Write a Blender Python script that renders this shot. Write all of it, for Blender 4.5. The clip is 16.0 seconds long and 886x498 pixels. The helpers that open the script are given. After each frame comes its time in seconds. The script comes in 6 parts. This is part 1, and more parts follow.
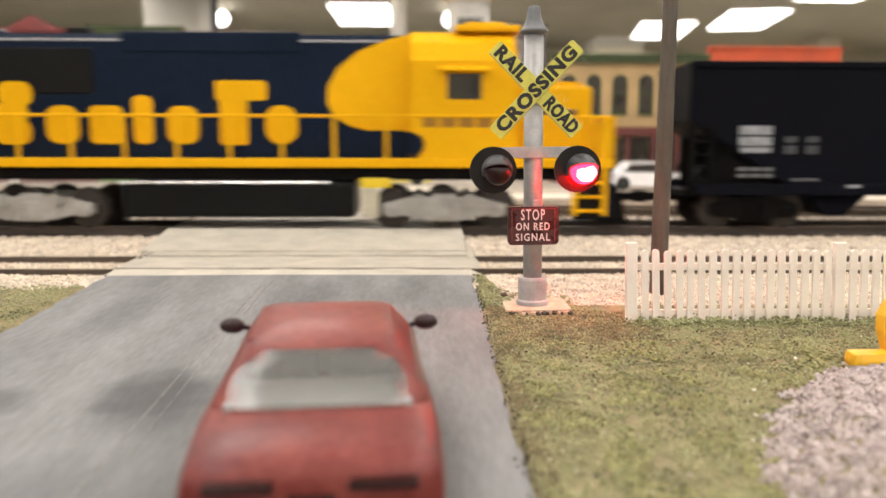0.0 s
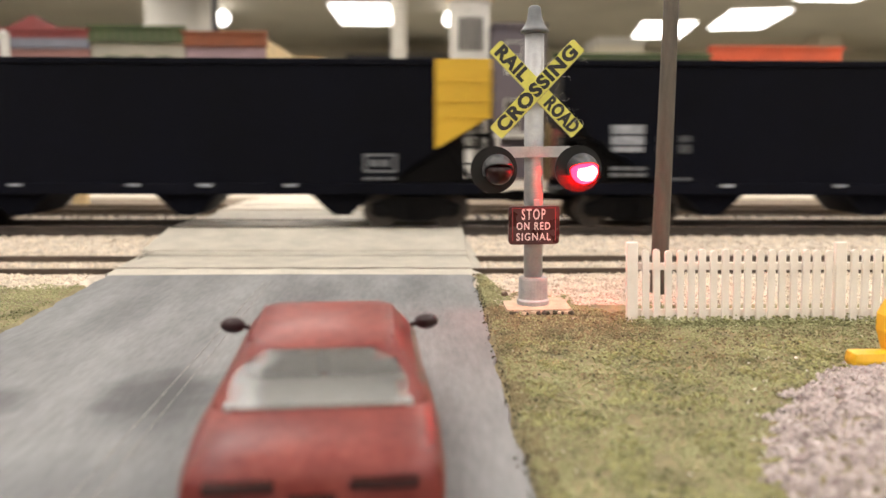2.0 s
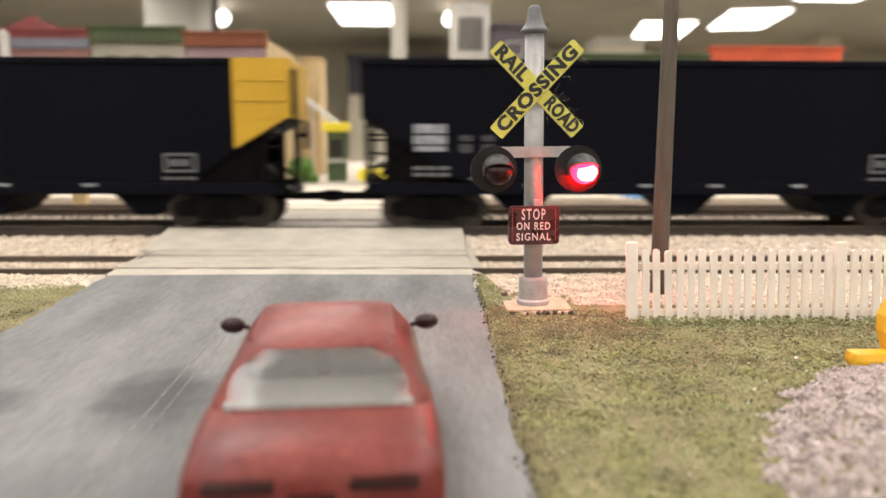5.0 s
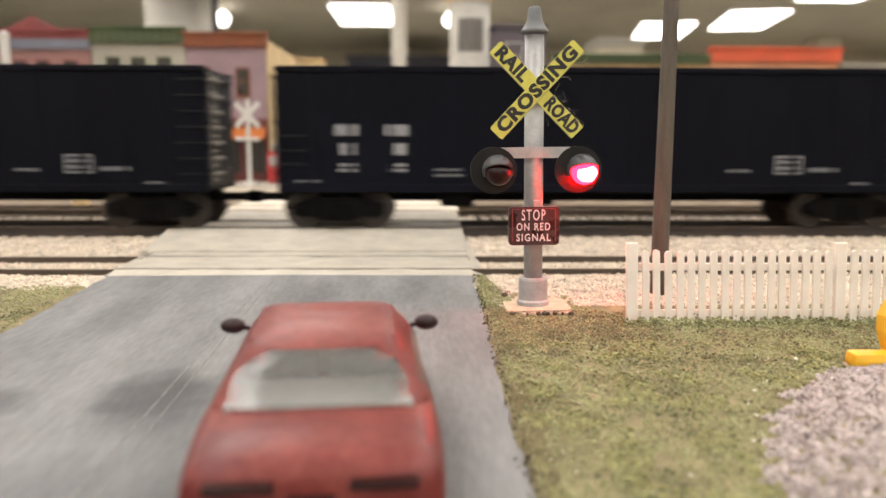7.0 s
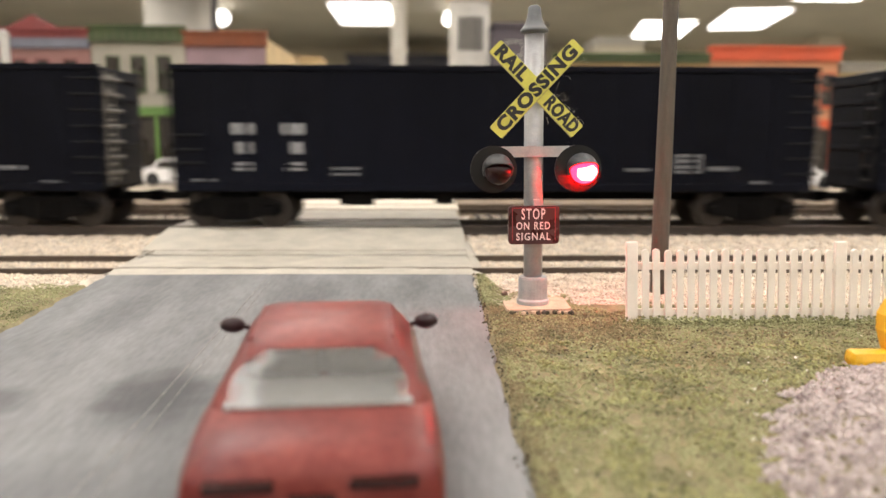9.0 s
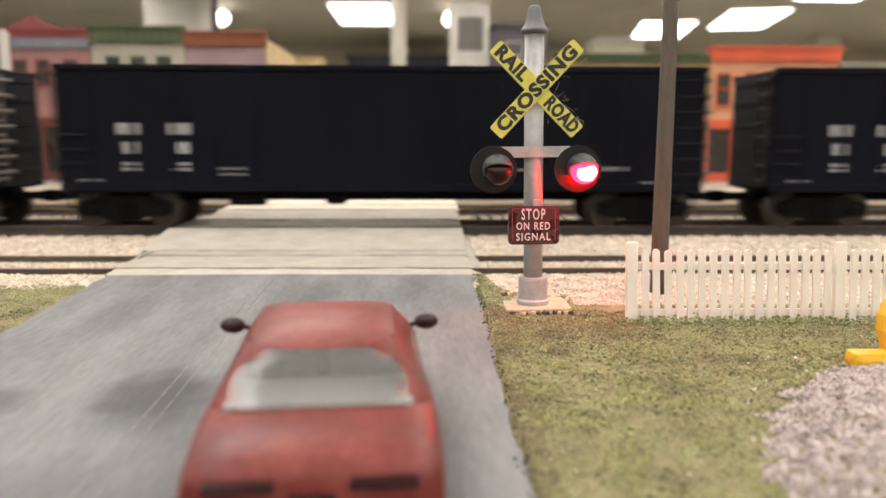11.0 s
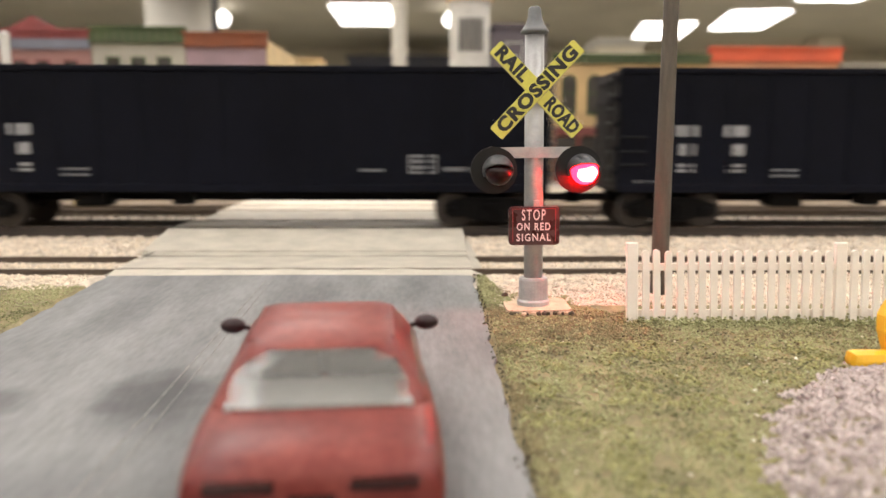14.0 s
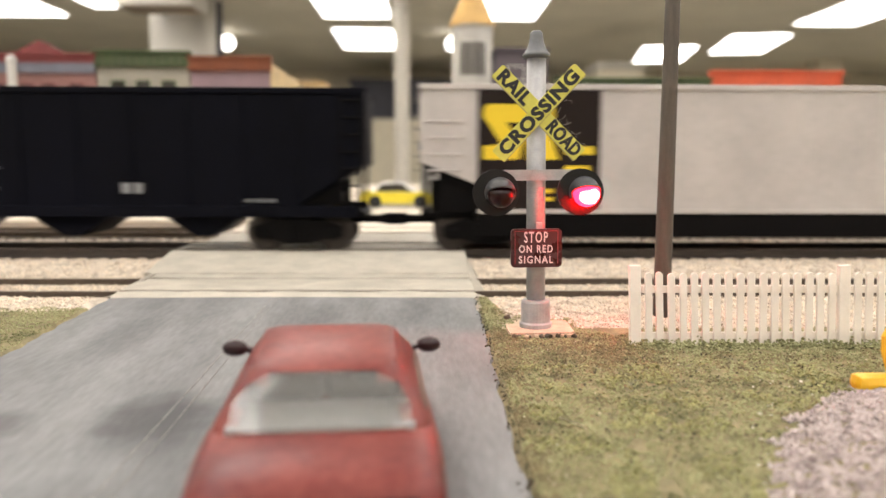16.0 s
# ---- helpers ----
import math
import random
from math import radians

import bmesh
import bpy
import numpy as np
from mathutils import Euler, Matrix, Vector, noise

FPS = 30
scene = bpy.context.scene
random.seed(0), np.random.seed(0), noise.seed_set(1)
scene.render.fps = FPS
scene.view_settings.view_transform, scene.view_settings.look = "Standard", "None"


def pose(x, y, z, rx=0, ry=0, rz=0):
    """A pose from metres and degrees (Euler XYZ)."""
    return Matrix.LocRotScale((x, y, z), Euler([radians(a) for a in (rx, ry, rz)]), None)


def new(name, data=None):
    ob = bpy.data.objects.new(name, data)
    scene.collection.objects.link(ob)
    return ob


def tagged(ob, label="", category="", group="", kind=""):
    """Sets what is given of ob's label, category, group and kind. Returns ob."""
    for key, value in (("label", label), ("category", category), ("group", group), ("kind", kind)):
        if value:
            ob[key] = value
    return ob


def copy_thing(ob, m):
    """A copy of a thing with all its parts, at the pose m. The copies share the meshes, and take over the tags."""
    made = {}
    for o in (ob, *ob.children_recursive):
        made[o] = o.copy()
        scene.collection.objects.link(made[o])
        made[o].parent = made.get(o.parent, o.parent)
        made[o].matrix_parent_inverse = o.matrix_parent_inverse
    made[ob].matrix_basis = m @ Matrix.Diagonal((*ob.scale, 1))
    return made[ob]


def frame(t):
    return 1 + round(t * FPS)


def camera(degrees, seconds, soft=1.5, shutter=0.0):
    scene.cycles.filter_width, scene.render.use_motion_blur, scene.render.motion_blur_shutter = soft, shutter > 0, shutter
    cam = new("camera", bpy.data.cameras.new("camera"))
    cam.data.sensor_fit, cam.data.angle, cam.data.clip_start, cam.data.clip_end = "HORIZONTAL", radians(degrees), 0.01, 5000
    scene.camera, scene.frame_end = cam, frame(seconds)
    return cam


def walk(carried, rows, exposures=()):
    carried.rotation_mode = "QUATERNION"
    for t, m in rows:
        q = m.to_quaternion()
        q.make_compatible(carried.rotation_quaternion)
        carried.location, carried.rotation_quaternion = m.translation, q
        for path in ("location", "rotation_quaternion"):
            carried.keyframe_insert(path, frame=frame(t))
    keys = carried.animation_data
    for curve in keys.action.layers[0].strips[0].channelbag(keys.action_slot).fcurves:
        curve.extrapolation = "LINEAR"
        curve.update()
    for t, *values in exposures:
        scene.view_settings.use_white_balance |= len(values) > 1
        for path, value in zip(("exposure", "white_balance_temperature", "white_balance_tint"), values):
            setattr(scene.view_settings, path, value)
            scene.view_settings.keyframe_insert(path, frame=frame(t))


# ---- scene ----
# A model railway crossing in about 1:48, in a club room. Lengths below are in millimetres; z = 0 is the main line's railhead.
import itertools

MM = 0.001
cam = camera(62, 16.0, soft=1.5, shutter=0.32)
cam.data.dof.use_dof = True
cam.data.dof.focus_distance = 0.229
cam.data.dof.aperture_fstop = 11.3


def aim(right, down):
    """The camera's pose: where it looks to start with, and the small sway of the hand that holds it."""
    k = 0.0439
    return pose(0, 0, 0.0425, 90 - 8.24 + down * k, 0, -1.4 + right * k) @ pose(0, 0, 0, 0, 0, 0.16)


SWAY = [(0, -1, 0.7), (0.5, -1, 1.8), (1, 0, 1.8), (1.5, 0.5, 0.8), (2, 0, 0), (3, 0, 0.3), (4, 0, 0), (6.5, 0, 0), (7, 0, 1.2), (8, 0, 1),
        (8.5, 0, 0), (9, -0.3, -0.5), (11.5, -0.3, 0), (12.5, 0.3, 0), (13, 1.2, -0.8), (13.5, 1.2, 0.8), (14, 0.3, 1), (14.5, 0.2, 1.6),
        (15, 0, 4.5), (15.1, 0.5, 15), (15.2, 2, 25), (15.3, 3, 35), (15.4, 4.5, 43.6), (15.5, 5.2, 45.4), (15.7, 5, 42.6), (16, 4.5, 40.4)]
walk(cam, [(t, aim(a, b)) for t, a, b in SWAY], exposures=[(0, -0.355, 6020, 15), (16, -0.355, 6020, 15)])

# ---- light ----
world = bpy.data.worlds.new("room_air")
world.use_nodes = True
world.node_tree.nodes["Background"].inputs["Color"].default_value = (0.9, 0.85, 0.75, 1)
world.node_tree.nodes["Background"].inputs["Strength"].default_value = 0.05
scene.world = world
LAMP_STRENGTH = 9.0


# ---- materials ----
def material(name, color, rough=0.6, metal=0.0, vary=0.15, size=0.004, bump=0.0, bump_size=None, emit=0.0, spec=0.5, alpha=1.0, coat=0.0,
             second=None, stretch=None, per_object=0.0, per_island=0.0):
    """A principled material with colour variation at two scales, fine relief and wear. size: metres of the coarse variation."""
    m = bpy.data.materials.new(name)
    m.use_nodes = True
    nt = m.node_tree
    b = nt.nodes["Principled BSDF"]
    link = nt.links.new
    b.inputs["Roughness"].default_value = rough
    b.inputs["Metallic"].default_value = metal
    b.inputs["Specular IOR Level"].default_value = spec
    b.inputs["Coat Weight"].default_value = coat
    b.inputs["Coat Roughness"].default_value = 0.08
    b.inputs["Base Color"].default_value = (*color, 1)
    if emit:
        b.inputs["Emission Color"].default_value = (*color, 1)
        b.inputs["Emission Strength"].default_value = emit
    tex = nt.nodes.new("ShaderNodeTexCoord")
    mp = nt.nodes.new("ShaderNodeMapping")
    mp.inputs["Scale"].default_value = stretch or (1, 1, 1)
    link(tex.outputs["Object"], mp.inputs["Vector"])
    if vary:
        big = nt.nodes.new("ShaderNodeTexNoise")
        big.inputs["Scale"].default_value = 1 / size
        big.inputs["Detail"].default_value = 5
        fine = nt.nodes.new("ShaderNodeTexNoise")
        fine.inputs["Scale"].default_value = 9 / size
        fine.inputs["Detail"].default_value = 3
        link(mp.outputs["Vector"], big.inputs["Vector"])
        link(mp.outputs["Vector"], fine.inputs["Vector"])
        add = nt.nodes.new("ShaderNodeMath")
        add.operation = "MULTIPLY_ADD"
        add.inputs[1].default_value = 0.45
        link(fine.outputs["Fac"], add.inputs[0])
        link(big.outputs["Fac"], add.inputs[2])
        total = add.outputs["Value"]
        for key, amount in (("o", per_object), ("i", per_island)):
            if amount:
                src = nt.nodes.new("ShaderNodeObjectInfo" if key == "o" else "ShaderNodeNewGeometry")
                more = nt.nodes.new("ShaderNodeMath")
                more.operation = "MULTIPLY_ADD"
                more.inputs[1].default_value = amount
                link(src.outputs["Random" if key == "o" else "Random Per Island"], more.inputs[0])
                link(total, more.inputs[2])
                total = more.outputs["Value"]
        ramp = nt.nodes.new("ShaderNodeValToRGB")
        lo = 0.5
        ramp.color_ramp.elements[0].position = lo
        ramp.color_ramp.elements[1].position = lo + 0.42 + per_object + per_island
        dark = second or tuple(c * (1 - vary * 1.6) for c in color)
        light = tuple(min(1, c * (1 + vary)) for c in color)
        ramp.color_ramp.elements[0].color = (*dark, 1)
        ramp.color_ramp.elements[1].color = (*light, 1)
        link(total, ramp.inputs["Fac"])
        link(ramp.outputs["Color"], b.inputs["Base Color"])
        rr = nt.nodes.new("ShaderNodeMapRange")
        rr.inputs["From Min"].default_value, rr.inputs["From Max"].default_value = 0.3, 0.7
        rr.inputs["To Min"].default_value, rr.inputs["To Max"].default_value = max(0.02, rough - 0.1), min(1, rough + 0.1)
        link(big.outputs["Fac"], rr.inputs["Value"])
        link(rr.outputs["Result"], b.inputs["Roughness"])
    if bump:
        n = nt.nodes.new("ShaderNodeTexNoise")
        n.inputs["Scale"].default_value = 1 / (bump_size or size / 4)
        n.inputs["Detail"].default_value = 4
        bp = nt.nodes.new("ShaderNodeBump")
        bp.inputs["Strength"].default_value = bump
        bp.inputs["Distance"].default_value = (bump_size or size / 4) * 0.5
        link(mp.outputs["Vector"], n.inputs["Vector"])
        link(n.outputs["Fac"], bp.inputs["Height"])
        link(bp.outputs["Normal"], b.inputs["Normal"])
    if alpha < 1:
        b.inputs["Alpha"].default_value = alpha
    return m


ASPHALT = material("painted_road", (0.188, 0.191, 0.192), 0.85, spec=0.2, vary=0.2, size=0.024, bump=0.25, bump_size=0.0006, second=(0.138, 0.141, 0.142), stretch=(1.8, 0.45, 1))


def dark_patch(m, spots):
    """Soft-edged darker patches mixed into a road material: (x, y, half width, half length, strength), millimetres."""
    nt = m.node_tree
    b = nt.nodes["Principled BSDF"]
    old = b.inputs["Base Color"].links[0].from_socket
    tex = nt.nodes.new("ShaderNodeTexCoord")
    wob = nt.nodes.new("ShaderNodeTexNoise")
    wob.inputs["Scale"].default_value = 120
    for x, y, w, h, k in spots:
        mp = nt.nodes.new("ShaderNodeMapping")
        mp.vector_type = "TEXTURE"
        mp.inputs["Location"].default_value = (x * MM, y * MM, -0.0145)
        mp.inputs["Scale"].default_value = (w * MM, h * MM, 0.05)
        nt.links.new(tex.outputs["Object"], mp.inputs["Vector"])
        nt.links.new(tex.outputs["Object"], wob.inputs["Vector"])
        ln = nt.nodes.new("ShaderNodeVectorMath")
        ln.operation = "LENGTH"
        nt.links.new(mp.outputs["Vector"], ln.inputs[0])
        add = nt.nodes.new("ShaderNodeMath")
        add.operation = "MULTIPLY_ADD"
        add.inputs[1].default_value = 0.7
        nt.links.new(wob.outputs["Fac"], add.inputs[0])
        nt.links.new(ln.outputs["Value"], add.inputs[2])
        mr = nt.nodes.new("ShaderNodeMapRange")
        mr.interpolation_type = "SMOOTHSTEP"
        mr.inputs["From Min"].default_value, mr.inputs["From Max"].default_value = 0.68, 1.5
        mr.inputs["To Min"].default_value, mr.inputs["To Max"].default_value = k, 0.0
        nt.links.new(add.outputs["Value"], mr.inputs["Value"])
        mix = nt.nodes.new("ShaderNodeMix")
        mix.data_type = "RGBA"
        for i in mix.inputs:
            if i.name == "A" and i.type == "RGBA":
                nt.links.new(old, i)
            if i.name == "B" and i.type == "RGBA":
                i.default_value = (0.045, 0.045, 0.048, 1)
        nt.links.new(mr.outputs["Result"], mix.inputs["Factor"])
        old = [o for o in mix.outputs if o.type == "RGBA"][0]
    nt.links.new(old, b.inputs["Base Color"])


dark_patch(ASPHALT, [(-62, 164, 16.5, 19.5, 0.66), (-97, 160, 9, 11, 0.5), (-40, 255, 14, 22, 0.3), (-96, 230, 12, 26, 0.22), (-18, 130, 24, 40, 0.2), (-72, 112, 34, 22, 0.3), (-5, 262, 9, 20, 0.2)])
LINE = material("worn_line", (0.215, 0.21, 0.2), 0.8, vary=0.3, size=0.004)
PLANK = material("crossing_surface", (0.44, 0.41, 0.345), 0.8, vary=0.13, size=0.01, bump=0.4, bump_size=0.0008, stretch=(0.9, 1.1, 1), per_object=0.12)
FARROAD = material("pale_road", (0.60, 0.54, 0.44), 0.8, vary=0.1, size=0.05)
SOIL = material("scenic_soil", (0.22, 0.19, 0.10), 0.95, vary=0.25, size=0.008, bump=0.6, bump_size=0.0012)
TURF = material("ground_foam", (0.264, 0.262, 0.142), 0.95, spec=0.1, vary=0.32, size=0.016, second=(0.088, 0.085, 0.038), per_island=0.3)
TURF_YEL = material("yellow_green_foam", (0.26, 0.252, 0.12), 0.95, spec=0.1, vary=0.3, size=0.006, second=(0.11, 0.11, 0.035), per_island=0.3)
SOIL_DARK = material("dark_crumb", (0.075, 0.062, 0.035), 0.95, vary=0.3, size=0.003)
TURF_BROWN = material("brown_foam", (0.185, 0.152, 0.08), 0.95, vary=0.3, size=0.008, per_island=0.25)
BALLAST = material("pale_ballast", (0.62, 0.54, 0.43), 0.9, vary=0.22, size=0.005, second=(0.25, 0.20, 0.15), per_island=0.3)
BALLAST_WHITE = material("white_ballast", (0.74, 0.68, 0.58), 0.9, vary=0.15, size=0.005, per_island=0.2)
BALLASTG = material("ballast_bed", (0.55, 0.48, 0.39), 0.95, vary=0.25, size=0.004, bump=0.8, bump_size=0.001)
GRAVEL = material("mauve_gravel", (0.375, 0.325, 0.31), 0.9, vary=0.26, size=0.004, second=(0.16, 0.125, 0.12), per_island=0.3)
BROWNBED = material("brown_trackbed", (0.18, 0.135, 0.09), 0.9, vary=0.25, size=0.01, bump=0.5, bump_size=0.001)
RAIL = material("rail_steel", (0.20, 0.165, 0.14), 0.4, 0.7, vary=0.2, size=0.01)
RAILWEB = material("rail_side", (0.05, 0.038, 0.03), 0.7, vary=0.2, size=0.01)
TIE = material("wooden_tie", (0.045, 0.03, 0.022), 0.85, vary=0.3, size=0.004, bump=0.3, per_object=0.2)
POST = material("silver_post", (0.36, 0.36, 0.36), 0.42, 0.25, vary=0.12, size=0.004, bump=0.12, bump_size=0.001)
CAP = material("cap_grey", (0.12, 0.125, 0.13), 0.45, 0.3, vary=0.12, size=0.003)
XBUCK = material("yellow_sign_face", (0.575, 0.545, 0.095), 0.5, vary=0.09, size=0.004, bump=0.06)
INK = material("black_ink", (0.012, 0.012, 0.012), 0.6, vary=0)
BLACK = material("black_plastic", (0.004, 0.004, 0.0045), 0.45, spec=0.15, vary=0.15, size=0.004)
DISC = material("black_lamp_disc", (0.006, 0.0055, 0.0055), 0.5, spec=0.3, vary=0.15, size=0.004)
# The lit lamp's red is put into the plate's and the print's colour.
SIGN = material("dark_sign_face", (0.045, 0.012, 0.014), 0.3, vary=0.1, size=0.006)
SIGNTEXT = material("white_print", (0.75, 0.66, 0.66), 0.5, vary=0.05)
SIGNLINE = material("red_border", (0.25, 0.02, 0.03), 0.4, vary=0)
LENS_ON = material("lit_red_lens", (1.0, 0.0004, 0.0003), 0.3, vary=0, emit=215)
LENS_CORE = material("glowing_filament", (1.0, 0.42, 0.36), 0.3, vary=0, emit=6)
LENS_OFF = material("unlit_red_lens", (0.016, 0.0015, 0.002), 0.3, vary=0, coat=0.1, spec=0.3)
HOODM = material("grey_visor", (0.05, 0.05, 0.052), 0.5, vary=0.15, size=0.003)
TANBASE = material("tan_card_base", (0.55, 0.42, 0.30), 0.85, vary=0.15, size=0.004, bump=0.3)
WHITEPL = material("white_fence_plastic", (0.80, 0.74, 0.66), 0.42, vary=0.05, size=0.01, spec=0.5)
WOODPOLE = material("brown_pole", (0.082, 0.066, 0.05), 0.6, vary=0.2, size=0.006, stretch=(3, 3, 0.4), bump=0.2)
YELPL = material("yellow_machine_plastic", (0.72, 0.42, 0.015), 0.38, vary=0.08, size=0.006)
CARRED = material("red_car_paint", (0.158, 0.036, 0.028), 0.5, 0.0, vary=0.34, size=0.017, coat=0.07, spec=0.33, second=(0.085, 0.0025, 0.0025))
CARGLASS = material("grey_car_glass", (0.22, 0.22, 0.215), 0.13, 0.0, vary=0, spec=1.0, alpha=0.5)
SHELF = material("grey_parcel_shelf", (0.36, 0.36, 0.35), 0.8, vary=0.12, size=0.01)
SEATM = material("dark_seat_cloth", (0.03, 0.03, 0.033), 0.85, vary=0.2, size=0.006)
CARTRIM = material("dark_car_trim", (0.022, 0.006, 0.008), 0.35, vary=0.1, size=0.005)
TAIL = material("tail_lamp", (0.026, 0.0045, 0.0045), 0.2, vary=0)
TYRE = material("tyre_rubber", (0.02, 0.02, 0.02), 0.8, vary=0.1, size=0.005)
CHROME = material("silver_rim", (0.6, 0.6, 0.6), 0.25, 0.9, vary=0.05)
TRAINBLACK = material("black_wagon_paint", (0.0024, 0.0027, 0.0058), 0.6, spec=0.07, vary=0.2, size=0.05)
GONBLACK = material("faded_wagon_paint", (0.0034, 0.0039, 0.0078), 0.55, spec=0.08, vary=0.2, size=0.05)
UNDER = material("dark_underframe", (0.0035, 0.003, 0.003), 0.7, spec=0.08, vary=0.25, size=0.01)
WHEELM = material("wheel_steel", (0.034, 0.027, 0.023), 0.5, 0.35, vary=0.2, size=0.006)
WAGONYEL = material("yellow_wagon_end", (0.50, 0.305, 0.008), 0.5, vary=0.08, size=0.03)
STENCIL = material("white_stencil", (0.25, 0.265, 0.29), 0.7, vary=0.25, size=0.004)
LOCOBLUE = material("navy_engine_paint", (0.0045, 0.0105, 0.026), 0.42, spec=0.1, vary=0.15, size=0.05)
LOCOYEL = material("yellow_engine_paint", (0.72, 0.385, 0.0), 0.45, spec=0.06, vary=0.05, size=0.05)
LOCOSILVER = material("silver_truck_paint", (0.33, 0.32, 0.30), 0.5, 0.2, vary=0.2, size=0.01)
WINDOWDARK = material("dark_cab_glass", (0.02, 0.02, 0.02), 0.1, vary=0, spec=0.8)
WAGONGREY = material("light_grey_wagon", (0.46, 0.43, 0.41), 0.55, vary=0.08, size=0.03)
WAGONBROWN = material("brown_wagon_panel", (0.014, 0.009, 0.008), 0.55, spec=0.15, vary=0.1, size=0.03)
LOGOYEL = material("yellow_emblem", (0.75, 0.55, 0.01), 0.5, vary=0.05, size=0.03)
WALLROOM = material("beige_room_wall", (0.58, 0.53, 0.41), 0.9, vary=0.08, size=0.8)
CEIL = material("cream_ceiling", (0.60, 0.56, 0.45), 0.95, vary=0.06, size=0.5)
FLOORM = material("grey_floor", (0.34, 0.32, 0.28), 0.8, vary=0.15, size=0.4)
WHITEROOM = material("white_column_paint", (0.46, 0.44, 0.39), 0.7, vary=0.05, size=0.2)
DARKROOM = material("dark_furniture", (0.035, 0.035, 0.045), 0.7, vary=0.2, size=0.3)
LAMPGLOW = material("lamp_diffuser", (1.0, 0.93, 0.80), 0.5, vary=0, emit=LAMP_STRENGTH)
LAMPFRAME = material("lamp_frame", (0.75, 0.74, 0.70), 0.5, vary=0)
PLY = material("plywood_edge", (0.36, 0.25, 0.14), 0.8, vary=0.2, size=0.03, stretch=(0.3, 0.3, 3))


def paint(name, color, rough=0.75, size=0.03):
    return material(name, color, rough, vary=0.12, size=size)


PINK = paint("pink_wall", (0.27, 0.14, 0.125))
REDROOF = paint("red_cornice", (0.19, 0.042, 0.04))
SLATE = paint("blue_grey_frieze", (0.15, 0.155, 0.19))
CREAM = paint("cream_wall", (0.31, 0.29, 0.24))
GREENC = paint("green_cornice", (0.07, 0.085, 0.04))
GREEND = paint("dark_green_trim", (0.045, 0.075, 0.025))
LILAC = paint("lilac_wall", (0.26, 0.18, 0.20))
RUST = paint("rust_cornice", (0.19, 0.06, 0.025))
SANDW = paint("sand_wall", (0.50, 0.38, 0.20))
ORANGE = paint("orange_awning", (0.42, 0.12, 0.02))
TAN = paint("tan_brick", (0.42, 0.29, 0.14))
BRICKRED = paint("orange_red_front", (0.55, 0.10, 0.04))
MAROON = paint("maroon_shopfront", (0.12, 0.03, 0.025))
WINDARK = paint("dark_window", (0.03, 0.025, 0.02), 0.3)
WHITEH = paint("white_house", (0.50, 0.49, 0.46))
PURPLE = paint("purple_grey_house", (0.10, 0.085, 0.10))
TANROOF = paint("tan_roof", (0.62, 0.40, 0.14))
BLUEP = paint("blue_panel", (0.08, 0.24, 0.50))
CARWHITE = paint("white_car_paint", (0.75, 0.75, 0.75), 0.3)
CARYEL = paint("yellow_car_paint", (0.70, 0.58, 0.03), 0.3)
LEAF = material("bush_foam", (0.09, 0.17, 0.03), 0.95, vary=0.35, size=0.006, per_island=0.2)
REDBOX = paint("red_box", (0.55, 0.04, 0.04))


# ---- mesh helpers (millimetres) ----
def part(name, bm, mat, parent=None, label="", smooth=False):
    """Links a bmesh, drawn in millimetres, as one mesh object, under a thing or a part."""
    bmesh.ops.scale(bm, vec=(MM, MM, MM), verts=bm.verts)
    bmesh.ops.recalc_face_normals(bm, faces=bm.faces)
    me = bpy.data.meshes.new(name)
    bm.to_mesh(me)
    bm.free()
    me.materials.append(mat)
    if smooth:
        for p in me.polygons:
            p.use_smooth = True
    ob = new(name, me)
    if parent:
        ob.parent = parent
    if label:
        tagged(ob, label)
    return ob


def again(ob, x, y, z, rz=0, parent=None):
    """The same piece once more, on the same mesh, moved by millimetres."""
    o = new(ob.name.split(".")[0], ob.data)
    o.parent = parent or ob.parent
    o.matrix_basis = pose(x * MM, y * MM, z * MM, 0, 0, rz)
    return o


def thing(name, label, category, at=(0, 0, 0), rz=0, rx=0, group="", kind=""):
    e = new(name)
    e.empty_display_size = 0.01
    e.matrix_basis = pose(at[0] * MM, at[1] * MM, at[2] * MM, rx, 0, rz)
    return tagged(e, label, category, group, kind)


def bx(bm, x0, x1, y0, y1, z0, z1, bevel=0.0):
    r = bmesh.ops.create_cube(bm, size=1)
    vs = r["verts"]
    for v in vs:
        v.co = (x0 + (v.co.x + 0.5) * (x1 - x0), y0 + (v.co.y + 0.5) * (y1 - y0), z0 + (v.co.z + 0.5) * (z1 - z0))
    if bevel:
        es = list({e for v in vs for e in v.link_edges})
        bmesh.ops.bevel(bm, geom=es, offset=bevel, segments=2, affect="EDGES", profile=0.6)
    return bm


def box(*a, **k):
    return bx(bmesh.new(), *a, **k)


def cyl(bm, c, axis, r, length, seg=20, r2=None):
    """A cylinder or cone frustum from c along axis."""
    axis = Vector(axis).normalized()
    m = Matrix.Translation(Vector(c) + axis * length / 2) @ axis.to_track_quat("Z", "Y").to_matrix().to_4x4()
    bmesh.ops.create_cone(bm, cap_ends=True, segments=seg, radius1=r, radius2=r if r2 is None else r2, depth=length, matrix=m)
    return bm


